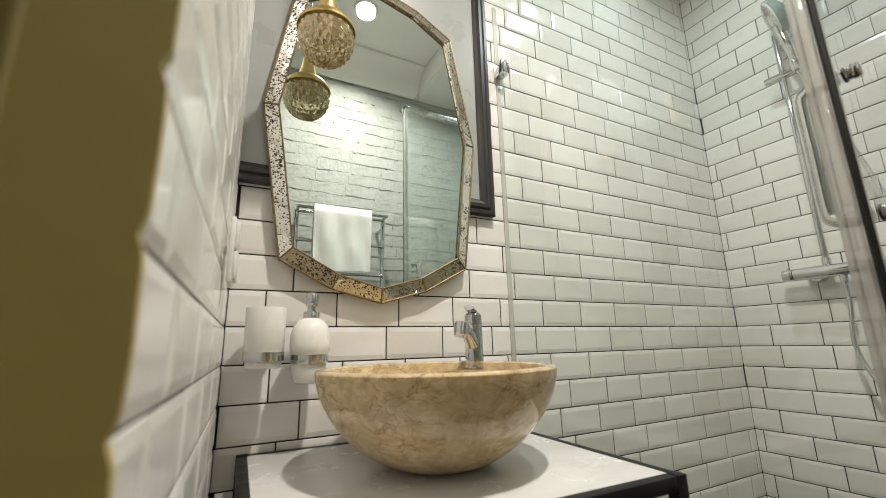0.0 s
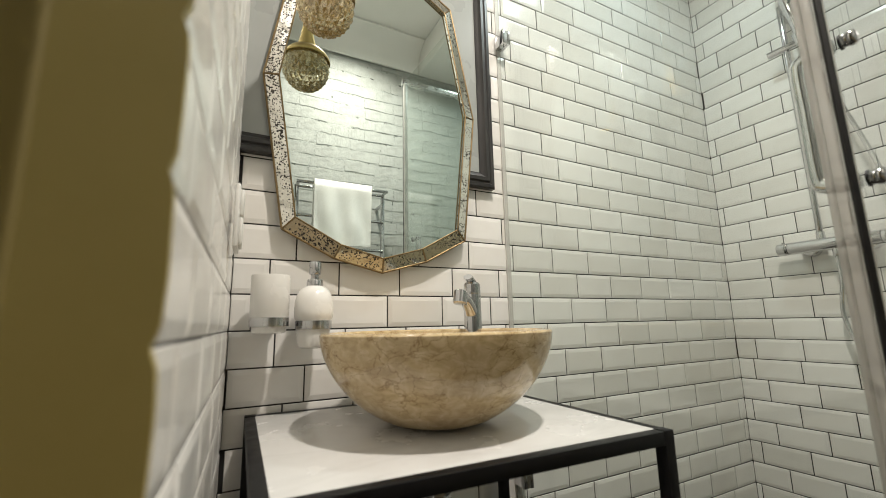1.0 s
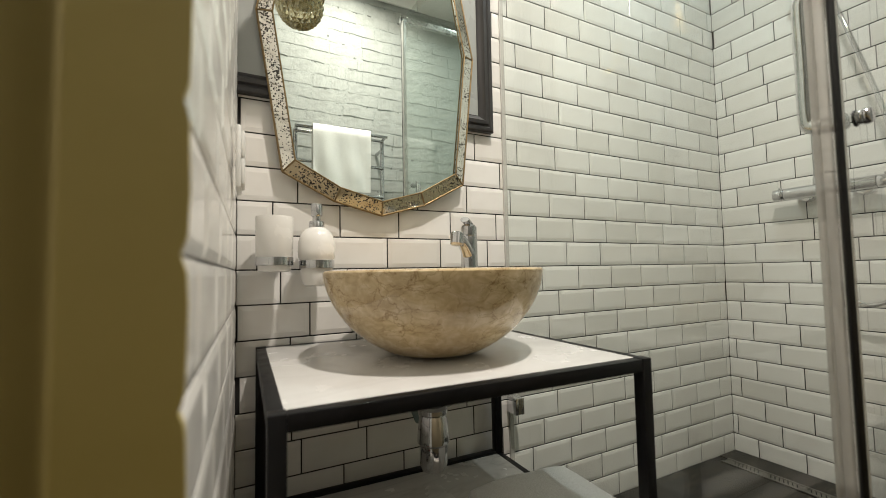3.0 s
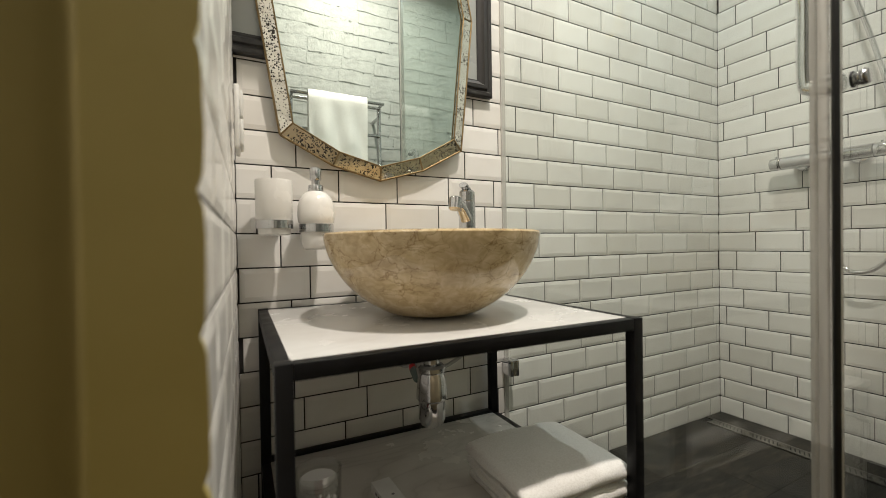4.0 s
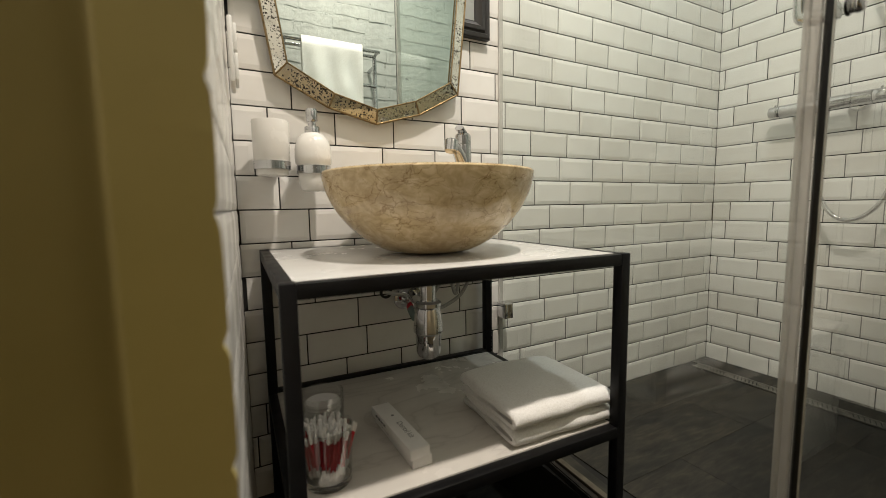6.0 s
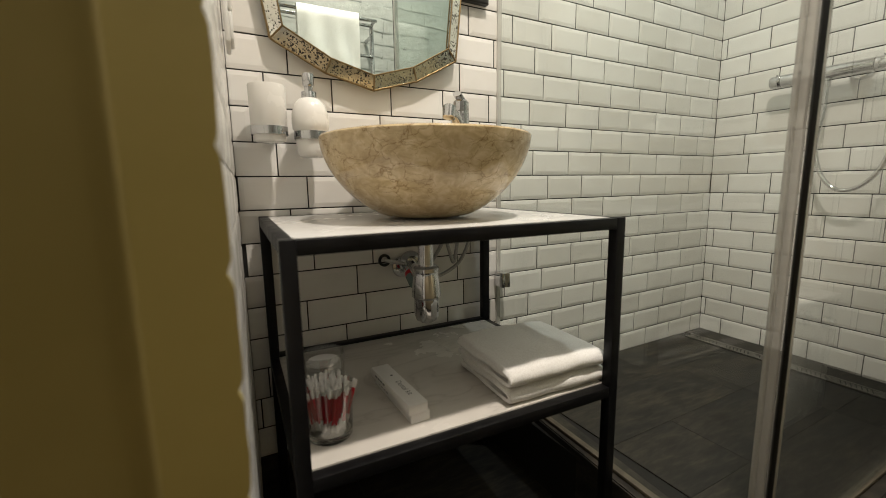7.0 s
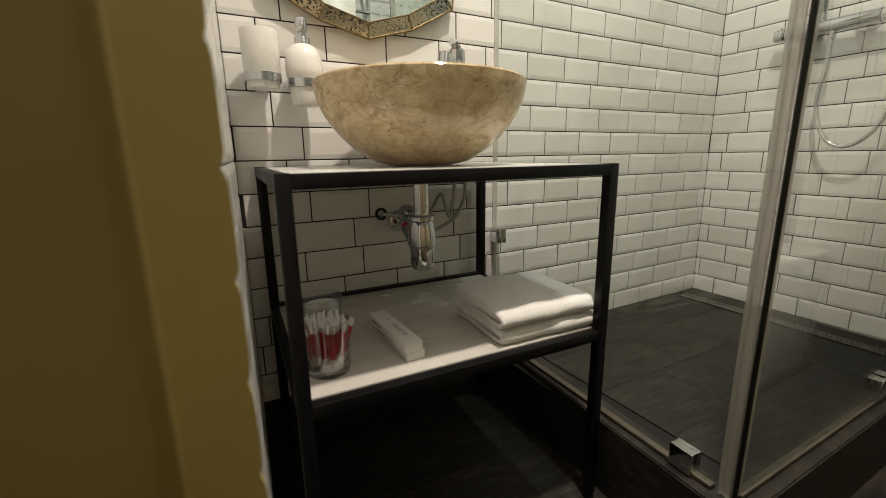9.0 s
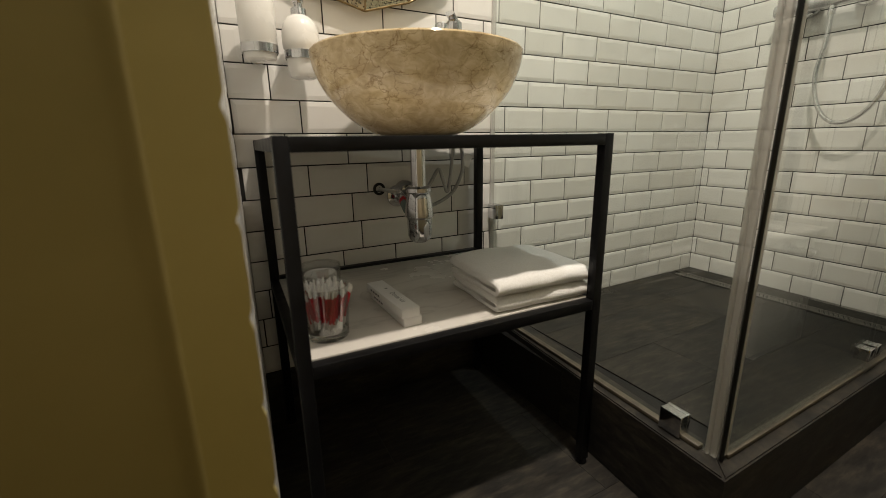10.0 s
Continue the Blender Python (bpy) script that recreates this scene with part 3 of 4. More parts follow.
def pendant():
    t = thing("pendant_lamp", pose(0.400, -0.155, 1.611), "gold cone pendant lamp with faceted amber glass globe", "lamp")
    bm = bmesh.new()
    R, rings, seg = 0.0595, 11, 20
    vs = []
    for i in range(rings + 1):
        th = math.radians(38 + (180 - 38) * i / rings)
        row = []
        for k in range(seg):
            ph = 2 * math.pi * (k + 0.5 * (i % 2)) / seg
            row.append(bm.verts.new((R * math.sin(th) * math.cos(ph), R * math.sin(th) * math.sin(ph), R * math.cos(th))) if i < rings else None)
        vs.append(row)
    tip = bm.verts.new((0, 0, -R))
    for i in range(rings - 1):
        for k in range(seg):
            j = (k + 1) % seg
            a, b = vs[i], vs[i + 1]
            if i % 2 == 0:
                bm.faces.new((a[k], b[k], a[j]))
                bm.faces.new((a[j], b[k], b[j]))
            else:
                bm.faces.new((a[k], b[k], b[j]))
                bm.faces.new((a[k], b[j], a[j]))
    for k in range(seg):
        bm.faces.new((vs[rings - 1][k], tip, vs[rings - 1][(k + 1) % seg]))
    bmesh.ops.recalc_face_normals(bm, faces=bm.faces)
    # cut-glass pyramids
    bmesh.ops.join_triangles(bm, faces=bm.faces, angle_face_threshold=0.6, angle_shape_threshold=0.6)
    bmesh.ops.poke(bm, faces=[f for f in bm.faces], offset=0.0035)
    part("globe", bm, AMBER, t, "faceted amber glass globe", smooth=0)
    part("cup", lathe([(0.0620, 0.020), (0.0632, 0.022), (0.0600, 0.032), (0.048, 0.046), (0.030, 0.056), (0.024, 0.059), (0.0, 0.059), (0.0, 0.056), (0.024, 0.053), (0.045, 0.043), (0.058, 0.031), (0.0605, 0.022)], 48), GOLD, t, "gold cup rim")
    part("cone", lathe([(0.027, 0.057), (0.018, 0.095), (0.011, 0.135), (0.008, 0.165), (0.0, 0.166)], 32), GOLD, t, "gold cone")
    part("cord", cyl((0, 0, 0.16), (0, 0, CEIL - 1.611 - 0.02), 0.0025, seg=8), GOLD, t)
    part("ceiling_rose", lathe([(0.0, CEIL - 1.611), (0.045, CEIL - 1.611), (0.045, CEIL - 1.611 - 0.018), (0.04, CEIL - 1.611 - 0.022), (0, CEIL - 1.611 - 0.022)], 32), GOLD, t)
    return t


pendant()


# ---- holders on the wall ----
def holder(t, z, r, y):
    part("ring", lathe([(r + 0.0005, z - 0.0085), (r + 0.003, z - 0.0085), (r + 0.003, z + 0.0085), (r + 0.0005, z + 0.0085)], 40, None, (0, y, 0), True), CHROME, t, "chrome ring")
    part("arm", box(0, (y + r) / 2 + 0.0, z, 0.014, -(y + r) + 0.004, 0.014, 0.002), CHROME, t)
    part("wall_plate", cyl((0, -0.0005, z), (0, -0.009, z), 0.021, 0.020, 28, 0.001), CHROME, t)


def tumbler():
    t = thing("tumbler_holder", pose(0.326, -0.006, 0.915), "white frosted tumbler in a chrome wall ring", "tumbler")
    part("cup", lathe([(0.0, 0.0), (0.029, 0.0), (0.032, 0.002), (0.0335, 0.02), (0.034, 0.03), (0.0365, 0.034), (0.0372, 0.112), (0.0365, 0.115), (0.0345, 0.1145), (0.0335, 0.11), (0.0315, 0.012), (0.0, 0.009)], 48, None, (0, -0.066, 0)), CERAMIC, t)
    holder(t, 0.022, 0.0345, -0.066)
    return t


def soap_dispenser():
    t = thing("soap_dispenser", pose(0.412, -0.006, 0.883), "white ceramic soap dispenser with chrome pump in a wall ring", "dispenser")
    part("bottle", lathe([(0.0, 0.0), (0.022, 0.0), (0.028, 0.003), (0.0315, 0.012), (0.033, 0.03), (0.034, 0.055), (0.0385, 0.0615), (0.0395, 0.075), (0.0385, 0.095), (0.034, 0.111), (0.026, 0.122), (0.016, 0.128), (0.0, 0.128)], 48, None, (0, -0.066, 0)), CERAMIC, t)
    part("collar", lathe([(0.0, 0.126), (0.0165, 0.126), (0.0165, 0.139), (0.0155, 0.141), (0.009, 0.142), (0.009, 0.155), (0.0, 0.155)], 32, None, (0, -0.066, 0)), CHROME, t, "chrome pump collar")
    part("pump_head", lathe([(0.0, 0.152), (0.0115, 0.152), (0.0125, 0.155), (0.0125, 0.176), (0.011, 0.1795), (0.0, 0.18)], 32, None, (0, -0.066, 0)), CHROME, t, "chrome pump head")
    part("nozzle", cyl((0, -0.074, 0.158), (-0.006, -0.088, 0.156), 0.0045, 0.004, 12), CHROME, t)
    holder(t, 0.047, 0.0345, -0.066)
    return t


tumbler()
soap_dispenser()


def tap():
    t = thing("basin_tap", pose(0.758, -0.142, TH + 0.001 + 0.146, 0, 0, 219), "chrome single-lever basin tap on the basin rim", "tap")
    part("base", lathe([(0.0, 0.0), (0.024, 0.0), (0.024, 0.004), (0.0215, 0.006), (0.0, 0.006)], 32), CHROME, t)
    part("body", lathe([(0.0, 0.005), (0.0212, 0.005), (0.0205, 0.03), (0.0200, 0.090), (0.0195, 0.093), (0.0, 0.094)], 36), CHROME, t)
    bm = tube(smooth_path([(0.006, 0, 0.050), (0.022, 0, 0.064), (0.046, 0, 0.079), (0.072, 0, 0.086)], 5), 0.014, 16, None, [0.0165 - 0.00033 * k for k in range(16)])
    part("spout", bm, CHROME, t, smooth=60)
    part("outlet", lathe([(0.0, -0.014), (0.0125, -0.014), (0.0150, -0.012), (0.0155, 0.012), (0.0135, 0.0145), (0.0, 0.0150)], 32), CHROME, t, "chrome aerator outlet", m=pose(0.078, 0, 0.082, 0, -14, 0))
    part("cartridge", lathe([(0.0, 0.093), (0.0195, 0.093), (0.0200, 0.097), (0.0192, 0.116), (0.0150, 0.121), (0.0, 0.122)], 36), CHROME, t)
    bm = tube(smooth_path([(-0.014, 0, 0.112), (-0.002, 0, 0.122), (0.012, 0, 0.127), (0.026, 0, 0.132)], 5), 0.0065, 12)
    for v in bm.verts:
        v.co.y *= 1.7
    part("lever", bm, CHROME, t, "chrome lever")
    return t


tap()


# ---- below the basin ----
def bottle_trap():
    t = thing("bottle_trap", pose(0.596, -0.262, 0.0), "chrome bottle trap below the basin", "drain trap")
    part("tailpipe", lathe([(0.0, 0.62), (0.0165, 0.62), (0.0165, 0.738), (0.0, 0.738)], 32), CHROME, t)
    part("flange", lathe([(0.0, 0.7335), (0.020, 0.7290), (0.031, 0.7310), (0.034, 0.7345), (0.0, 0.7350)], 36), CHROME, t, "chrome flange")
    part("nut", lathe([(0.0, 0.633), (0.024, 0.633), (0.0285, 0.637), (0.0285, 0.645), (0.023, 0.650), (0.0, 0.650)], 32), CHROME, t)
    part("bottle", lathe([(0.0, 0.523), (0.012, 0.524), (0.022, 0.530), (0.0265, 0.541), (0.0275, 0.578), (0.0315, 0.583), (0.0315, 0.590), (0.028, 0.622), (0.0245, 0.634), (0.0, 0.635)], 40), CHROME, t)
    part("outlet_pipe", tube([(0.0, 0.02, 0.606), (0.035, 0.12, 0.606), (0.074, 0.2545, 0.606)], 0.0155, 20), CHROME, t)
    part("rosette", lathe([(0.0, 0.0), (0.035, 0.0), (0.033, 0.006), (0.022, 0.014), (0.0, 0.014)], 36), CHROME, t, m=pose(0.0745, 0.2535, 0.606, 90))
    return t


bottle_trap()


def water_valve():
    t = thing("angle_valve", pose(0.648, -0.004, 0.586), "chrome angle valve with a red-marked ribbed knob", "valve")
    part("rosette", lathe([(0.0, 0.0), (0.03, 0.0), (0.029, 0.005), (0.018, 0.010), (0.0, 0.010)], 32), CHROME, t, m=pose(0, 0, 0.012, 90))
    part("body", cyl((0, 0, 0.012), (0, -0.045, 0.012), 0.011, seg=20, bevel=0.001), CHROME, t)
    part("stem", cyl((0, -0.04, 0.012), (-0.008, -0.088, 0.006), 0.008, seg=14), CHROME, t)
    part("knob", cyl((-0.010, -0.085, 0.006), (-0.012, -0.112, -0.014), 0.017, 0.015, 18, 0.001), GREYPLASTIC, t, "dark ribbed knob")
    part("mark", cyl((-0.009, -0.082, 0.010), (-0.010, -0.090, 0.004), 0.0175, 0.0175, 18), RED, t, "red ring")
    return t


water_valve()


def pipe_hole():
    t = thing("pipe_stub", pose(0.597, -0.004, 0.620), "thin steel pipe coming out of a dark wall hole", "pipe")
    part("hole_ring", lathe([(0.010, 0.0), (0.017, 0.0), (0.017, 0.004), (0.010, 0.004)], 24, None, (0, 0, 0), True), SEAL, t, m=pose(0, 0.002, 0, 90))
    part("pipe", tube([(0, 0.0, 0), (0.02, -0.018, -0.004), (0.062, -0.040, -0.012)], 0.005, 10), ALU, t)
    return t


pipe_hole()


def supply_hose(name, pts):
    t = thing(name, pose(0, 0, 0), "braided steel water hose hanging below the basin", "hose", "water hoses")
    part("braid", tube(smooth_path(pts, 8), 0.0052, 10), RUBBERHOSE, t)
    return t


supply_hose("water_hose", [(0.690, -0.045, 0.600), (0.715, -0.05, 0.612), (0.735, -0.05, 0.638), (0.758, -0.05, 0.668), (0.768, -0.055, 0.640), (0.778, -0.06, 0.606), (0.788, -0.06, 0.640), (0.795, -0.07, 0.735)])
supply_hose("water_hose", [(0.656, -0.05, 0.572), (0.70, -0.055, 0.568), (0.745, -0.055, 0.574), (0.798, -0.055, 0.602), (0.826, -0.06, 0.655), (0.826, -0.065, 0.70), (0.812, -0.08, 0.736)])
tag_t = thing("paper_tag", pose(0.853, -0.055, 0.700, 0, 25, 12), "small beige paper tag on the hose", "tag")
part("sheet", box(0, 0, -0.012, 0.026, 0.0008, 0.034), CARD, tag_t)


# ---- on the shelf ----

def glass_cup(name, x, y, label, h=0.093, r=0.0395):
    t = thing(name, pose(x, y, SHELF), label, "glass")
    part("tumbler", lathe([(r * 0.915, 0.0135), (r * 0.93, 0.02), (r, h - 0.001), (r - 0.0007, h), (r - 0.0020, h - 0.001), (r * 0.93 - 0.0022, 0.02), (r * 0.885, 0.0135)], 48, closed=True), GLASS, t)
    part("glass_base", lathe([(0.0, 0.002), (r * 0.70, 0.0015), (r * 0.78, 0.0), (r * 0.87, 0.0), (r * 0.91, 0.003), (r * 0.915, 0.0132), (r * 0.86, 0.0128), (0.0, 0.0105)], 48), THICKGLASS, t, "thick clear glass base")
    return t


swab_glass = glass_cup("swab_glass", 0.348, -0.402, "clear glass full of red-stemmed cotton swabs")
rng = random.Random(4)
bm_stick = cyl((0, 0, 0.010), (0, 0, 0.066), 0.0017, seg=6)
me_stick = bpy.data.meshes.new("stick")
bm_stick.to_mesh(me_stick)
bm_stick.free()
me_stick.materials.append(RED)
bm_bud = lathe([(0.0, -0.001), (0.0019, 0.0), (0.0027, 0.003), (0.0028, 0.008), (0.0022, 0.013), (0.0012, 0.015), (0.0, 0.0155)], 8)
me_bud = bpy.data.meshes.new("cotton_bud")
bm_bud.to_mesh(me_bud)
bm_bud.free()
me_bud.polygons.foreach_set("use_smooth", [True] * len(me_bud.polygons))
me_bud.materials.append(COTTON)
swabs = part("swab_bundle", cyl((0, 0, 0.017), (0, 0, 0.0175), 0.02, seg=12), COTTON, swab_glass)
for i in range(115):
    rr, aa = 0.0285 * math.sqrt((i + 0.5) / 115), i * 2.39996
    x, y = rr * math.cos(aa), rr * math.sin(aa)
    m = pose(x, y, 0.0140 + rng.uniform(0, 0.009), rng.uniform(-9, 9) - 5 * y / 0.03, rng.uniform(-9, 9) + 5 * x / 0.03, 0)
    for name, me, mm in (("stick", me_stick, m), ("cotton_bud", me_bud, m), ("cotton_bud", me_bud, m @ pose(0, 0, 0.061))):
        ob = new(name, me)
        ob.parent, ob.matrix_basis = swabs, mm

pad_glass = glass_cup("cotton_pad_glass", 0.364, -0.292, "clear glass holding a stack of white cotton pads", 0.099)
for i in range(10):
    part("cotton_pad", lathe([(0.0, 0.0), (0.029, 0.0), (0.0315, 0.003), (0.029, 0.006), (0.0, 0.0065)], 28, None, (rng.uniform(-0.0015, 0.0015), rng.uniform(-0.0015, 0.0015), 0.0166 + i * 0.0067)), COTTON, pad_glass)


def kit_box(z, dx, dy, turn, words):
    t = thing("kit_box", pose(0.4840 + dx, -0.360 + dy, SHELF + z, 0, 0, turn), "slim white card box with small grey lettering", "box", "dental kit boxes")
    part("carton", box(0, 0, 0.0092, 0.0360, 0.178, 0.0180, 0.0010), CARD, t)
    part("end_flap", box(0, -0.0892, 0.0092, 0.0335, 0.0008, 0.0160, 0.0002), CARD, t)
    for k in range(4):
        part("print_bar", box(-0.0181, 0.062 - 0.013 * k, 0.0095, 0.0004, 0.008, 0.004), INK, t)
    if words:
        cu = bpy.data.curves.new("lettering", "FONT")
        cu.body, cu.size, cu.align_x, cu.align_y = "Dental kit", 0.0150, "CENTER", "CENTER"
        ob = new("lettering", cu)
        ob.parent = t
        ob.matrix_basis = pose(0.003, -0.024, 0.0184, 0, 0, -90)
        ob.data.materials.append(INK)
        part("mark", cyl((0.003, 0.034, 0.0181), (0.003, 0.034, 0.0184), 0.003, seg=5), INK, t)
    return t


kit_box(0.0002, 0.007, 0.004, 1.0, False)
kit_box(0.0190, 0.0, 0.0, 2.0, True)


def folded_towel(z, seed, dx, dy, turn, slack):
    """A terry towel folded in three layers: the front is one soft roll, the back and the ends show the layers."""
    t = thing("folded_towel", pose(0.772 + dx, -0.392 + dy, SHELF + z, 0, 0, turn), "folded white terry towel on the stone shelf", "towel", "folded towels")
    W, D, H = 0.238, 0.196, 0.0375
    for k, (lo, hi, inset) in enumerate(((0.0, 0.0135, 0.006), (0.0128, 0.0262, 0.010), (0.0, H, 0.0))):
        # the outermost layer wraps the front; the others lie inside it
        bm = bmesh.new()
        if k == 2:
            th, r = 0.0105, (H - 0.0105) / 2
            yc = -D / 2 + r + th / 2
            mid = [(yc + 0.055 - 0.055 * i / 5, th / 2) for i in range(5)]
            mid += [(yc - r * math.sin(a), H / 2 - r * math.cos(a)) for a in [math.pi * i / 10 for i in range(0, 11)]]
            mid += [(yc + (D / 2 - yc) * i / 14, H - th / 2) for i in range(1, 15)]
        else:
            th = hi - lo
            y0 = -D / 2 + (0.070 if k == 0 else 0.016)
            mid = [(y0 + (D / 2 - 0.003 * k - y0) * i / 14, (lo + hi) / 2) for i in range(15)]
        nrm = []
        for i in range(len(mid)):
            a, b = mid[max(0, i - 1)], mid[min(len(mid) - 1, i + 1)]
            d = Vector((b[0] - a[0], b[1] - a[1])).normalized()
            nrm.append((-d.y, d.x))
        ends = []
        for i in range(1, 4):
            a = math.pi * i / 4
            q, p = nrm[-1], mid[-1]
            ends.append((p[0] + th / 2 * math.sin(a) * q[1] + q[0] * th / 2 * math.cos(a), p[1] - th / 2 * math.sin(a) * q[0] + q[1] * th / 2 * math.cos(a)))
        loop = [(p[0] + q[0] * th / 2, p[1] + q[1] * th / 2) for p, q in zip(mid, nrm)] + ends + [(p[0] - q[0] * th / 2, p[1] - q[1] * th / 2) for p, q in reversed(list(zip(mid, nrm)))]
        cols, nx = [], 34
        for i in range(nx + 1):
            u = math.sin(math.pi * (i / nx - 0.5)) * 0.5
            end = max(0.0, abs(u) * 2 - 0.94) / 0.06
            col = []
            for y, zz in loop:
                zm = (lo + hi) / 2
                f = (zz - lo) / (hi - lo)
                back = (y + D / 2) / D
                lift = slack * f * (0.004 * back * math.sin(2.4 * u + seed) + 0.0035 * noise.noise(Vector((u * 4, y * 16, seed))))
                droop = -0.0065 * f * max(0.0, 0.30 - back) / 0.30 - 0.0035 * f * (abs(u) * 2) ** 6
                round_end = 1 - 0.26 * end * end
                fuzz = 0.0007 * noise.noise(Vector((u * W * 90, y * 90, zz * 90 + seed)))
                zz2 = zm + (zz - zm) * round_end + lift + droop + fuzz
                wob = 0.0045 * noise.noise(Vector((y * 14, zz * 60, seed + k * 4 + (7 if u > 0 else 0)))) * abs(u) * 2
                yy = y + 0.0035 * noise.noise(Vector((u * 5, zz * 30, seed * 2.1 + k))) + 0.0006 * noise.noise(Vector((u * 60, zz * 200, seed)))
                col.append(bm.verts.new((u * (W - inset) + wob, yy, max(0.0003, zz2))))
            cols.append(col)
        n = len(loop)
        for a, b in zip(cols, cols[1:]):
            for i in range(n):
                bm.faces.new((a[i], a[(i + 1) % n], b[(i + 1) % n], b[i]))
        m = len(mid)
        for col in (cols[0], cols[-1]):
            for i in range(m - 1):
                bm.faces.new((col[i], col[i + 1], col[n - 2 - i], col[n - 1 - i]))
            bm.faces.new([col[m - 1]] + col[m:m + 3] + [col[m + 3]])
        bmesh.ops.recalc_face_normals(bm, faces=bm.faces)
        part("fold", bm, TERRY, t, smooth=60)
    return t


folded_towel(0.0, 3, 0.006, -0.003, -3.5, 0.3)
folded_towel(0.0345, 8, 0.0, -0.005, -2.0, 1.6)


# ---- shower enclosure ----
GA0, GA1 = Vector((0.970, -0.006)), Vector((0.937, -0.748))
GLASS_TOP = 2.05


def sheet(name, a, b, z0, z1, thick, parent, label=""):
    d = (b - a)
    n = Vector((-d.y, d.x)).normalized() * thick / 2
    bm = bmesh.new()
    lo = [bm.verts.new((p.x, p.y, z0)) for p in (a + n, b + n, b - n, a - n)]
    hi = [bm.verts.new((p.x, p.y, z1)) for p in (a + n, b + n, b - n, a - n)]
    bm.faces.new(lo)
    bm.faces.new(hi)
    for i in range(4):
        bm.faces.new((lo[i], lo[(i + 1) % 4], hi[(i + 1) % 4], hi[i]))
    bmesh.ops.recalc_face_normals(bm, faces=bm.faces)
    ob = part(name, bm, SHEET, parent, label, smooth=0)
    return ob


def clamp(t, p, along, z, name="clamp", size=0.045):
    """A square chrome glass clamp: two plates that hold the sheet."""
    turn = math.degrees(math.atan2(along.y, along.x))
    for s in (-1, 1):
        part(name, box(0, s * 0.0095, 0, size, 0.009, size, 0.0015), CHROME, t, m=pose(p.x, p.y, z, 0, 0, turn))
    part("gasket", box(0, 0, 0, size - 0.002, 0.0115, size - 0.002), CHROME, t, m=pose(p.x, p.y, z, 0, 0, turn))


side = thing("shower_side_panel", pose(0, 0, 0), "clear fixed shower glass with chrome clamps and seal strip", "shower panel")
sheet("pane", GA0, GA1, CURB_Z + 0.004, GLASS_TOP, 0.008, side).visible_shadow = False
da = (GA1 - GA0).normalized()
for z in (1.80, 0.528):
    clamp(side, GA0 + da * 0.022, da, z)
clamp(side, GA0 + da * 0.676, da, CURB_Z + 0.026)
part("edge_line", box(GA0.x, GA0.y + 0.002, (CURB_Z + GLASS_TOP) / 2, 0.014, 0.006, GLASS_TOP - CURB_Z), CLEARPLASTIC, side, "pale silicone line at the wall")
turn_a = math.degrees(math.atan2(da.y, da.x))
ZC, ZL = (CURB_Z + GLASS_TOP) / 2, GLASS_TOP - CURB_Z - 0.006
for off, wide, thick in ((0.003, 0.007, 0.013), (0.0135, 0.011, 0.009)):
    pe = GA1 + da * off
    part("seal_strip", box(0, 0, ZC, wide, thick, ZL, 0.0025), CLEARPLASTIC, side, "milky plastic seal", m=pose(pe.x, pe.y, 0, 0, 0, turn_a))
part("magnet_strip", box(0, 0, ZC, 0.0068, 0.0068, ZL, 0.001), SEAL, side, "black magnetic strip", m=pose(0.9372, -0.7735, 0, 0, 0, 45))

door = thing("shower_door", pose(0, 0, 0), "clear glass shower door with chrome pull handle, closed", "shower door")
GB = -0.770
sheet("pane", Vector((0.952, GB)), Vector((1.550, GB)), CURB_Z + 0.012, GLASS_TOP, 0.008, door)
part("seal_strip", box(0.9495, GB, (CURB_Z + GLASS_TOP) / 2, 0.010, 0.011, GLASS_TOP - CURB_Z - 0.02, 0.002), CLEARPLASTIC, door, "milky plastic seal")
hx, hz0, hz1 = 0.986, 1.104, 1.303
arc = [(hx, GB + 0.004, hz1), (hx, GB + 0.026, hz1), (hx, GB + 0.040, hz1 - 0.004), (hx, GB + 0.046, hz1 - 0.018), (hx, GB + 0.046, (hz0 + hz1) / 2), (hx, GB + 0.046, hz0 + 0.018), (hx, GB + 0.040, hz0 + 0.004), (hx, GB + 0.026, hz0), (hx, GB + 0.004, hz0)]
part("pull_handle", tube(smooth_path(arc, 6), 0.0112, 18), CHROME, door, "chrome pull handle")
for z in (hz0, hz1):
    part("handle_leg", cyl((hx, GB - 0.004, z), (hx, GB - 0.014, z), 0.0095, seg=20, bevel=0.001), CHROME, door)
    part("washer", cyl((hx, GB - 0.004, z), (hx, GB - 0.006, z), 0.011, seg=20), SEAL, door)
    part("leg_cap", cyl((hx, GB - 0.013, z), (hx, GB - 0.022, z), 0.0115, 0.010, 20, 0.002), CHROME, door)
for z in (CURB_Z + 0.052, 1.75):
    clamp(door, Vector((1.533, GB)), Vector((1, 0)), z, "hinge_plate", 0.030)

fixed = thing("shower_front_panel", pose(0, 0, 0), "clear fixed shower glass beside the door", "shower panel")
sheet("pane", Vector((1.556, GB)), Vector((RIGHT_X - 0.008, GB)), CURB_Z + 0.004, GLASS_TOP, 0.008, fixed)
for z in (CURB_Z + 0.052, 1.75):
    clamp(fixed, Vector((1.573, GB)), Vector((1, 0)), z, "hinge_plate", 0.030)
bar = thing("shower_top_bar", pose(0, 0, 0), "satin aluminium bar along the top of the shower glass", "rail")
part("bar", box((0.93 + RIGHT_X) / 2 - 0.002, GB, GLASS_TOP + 0.013, RIGHT_X - 0.93 - 0.012, 0.018, 0.025, 0.002), ALU, bar)
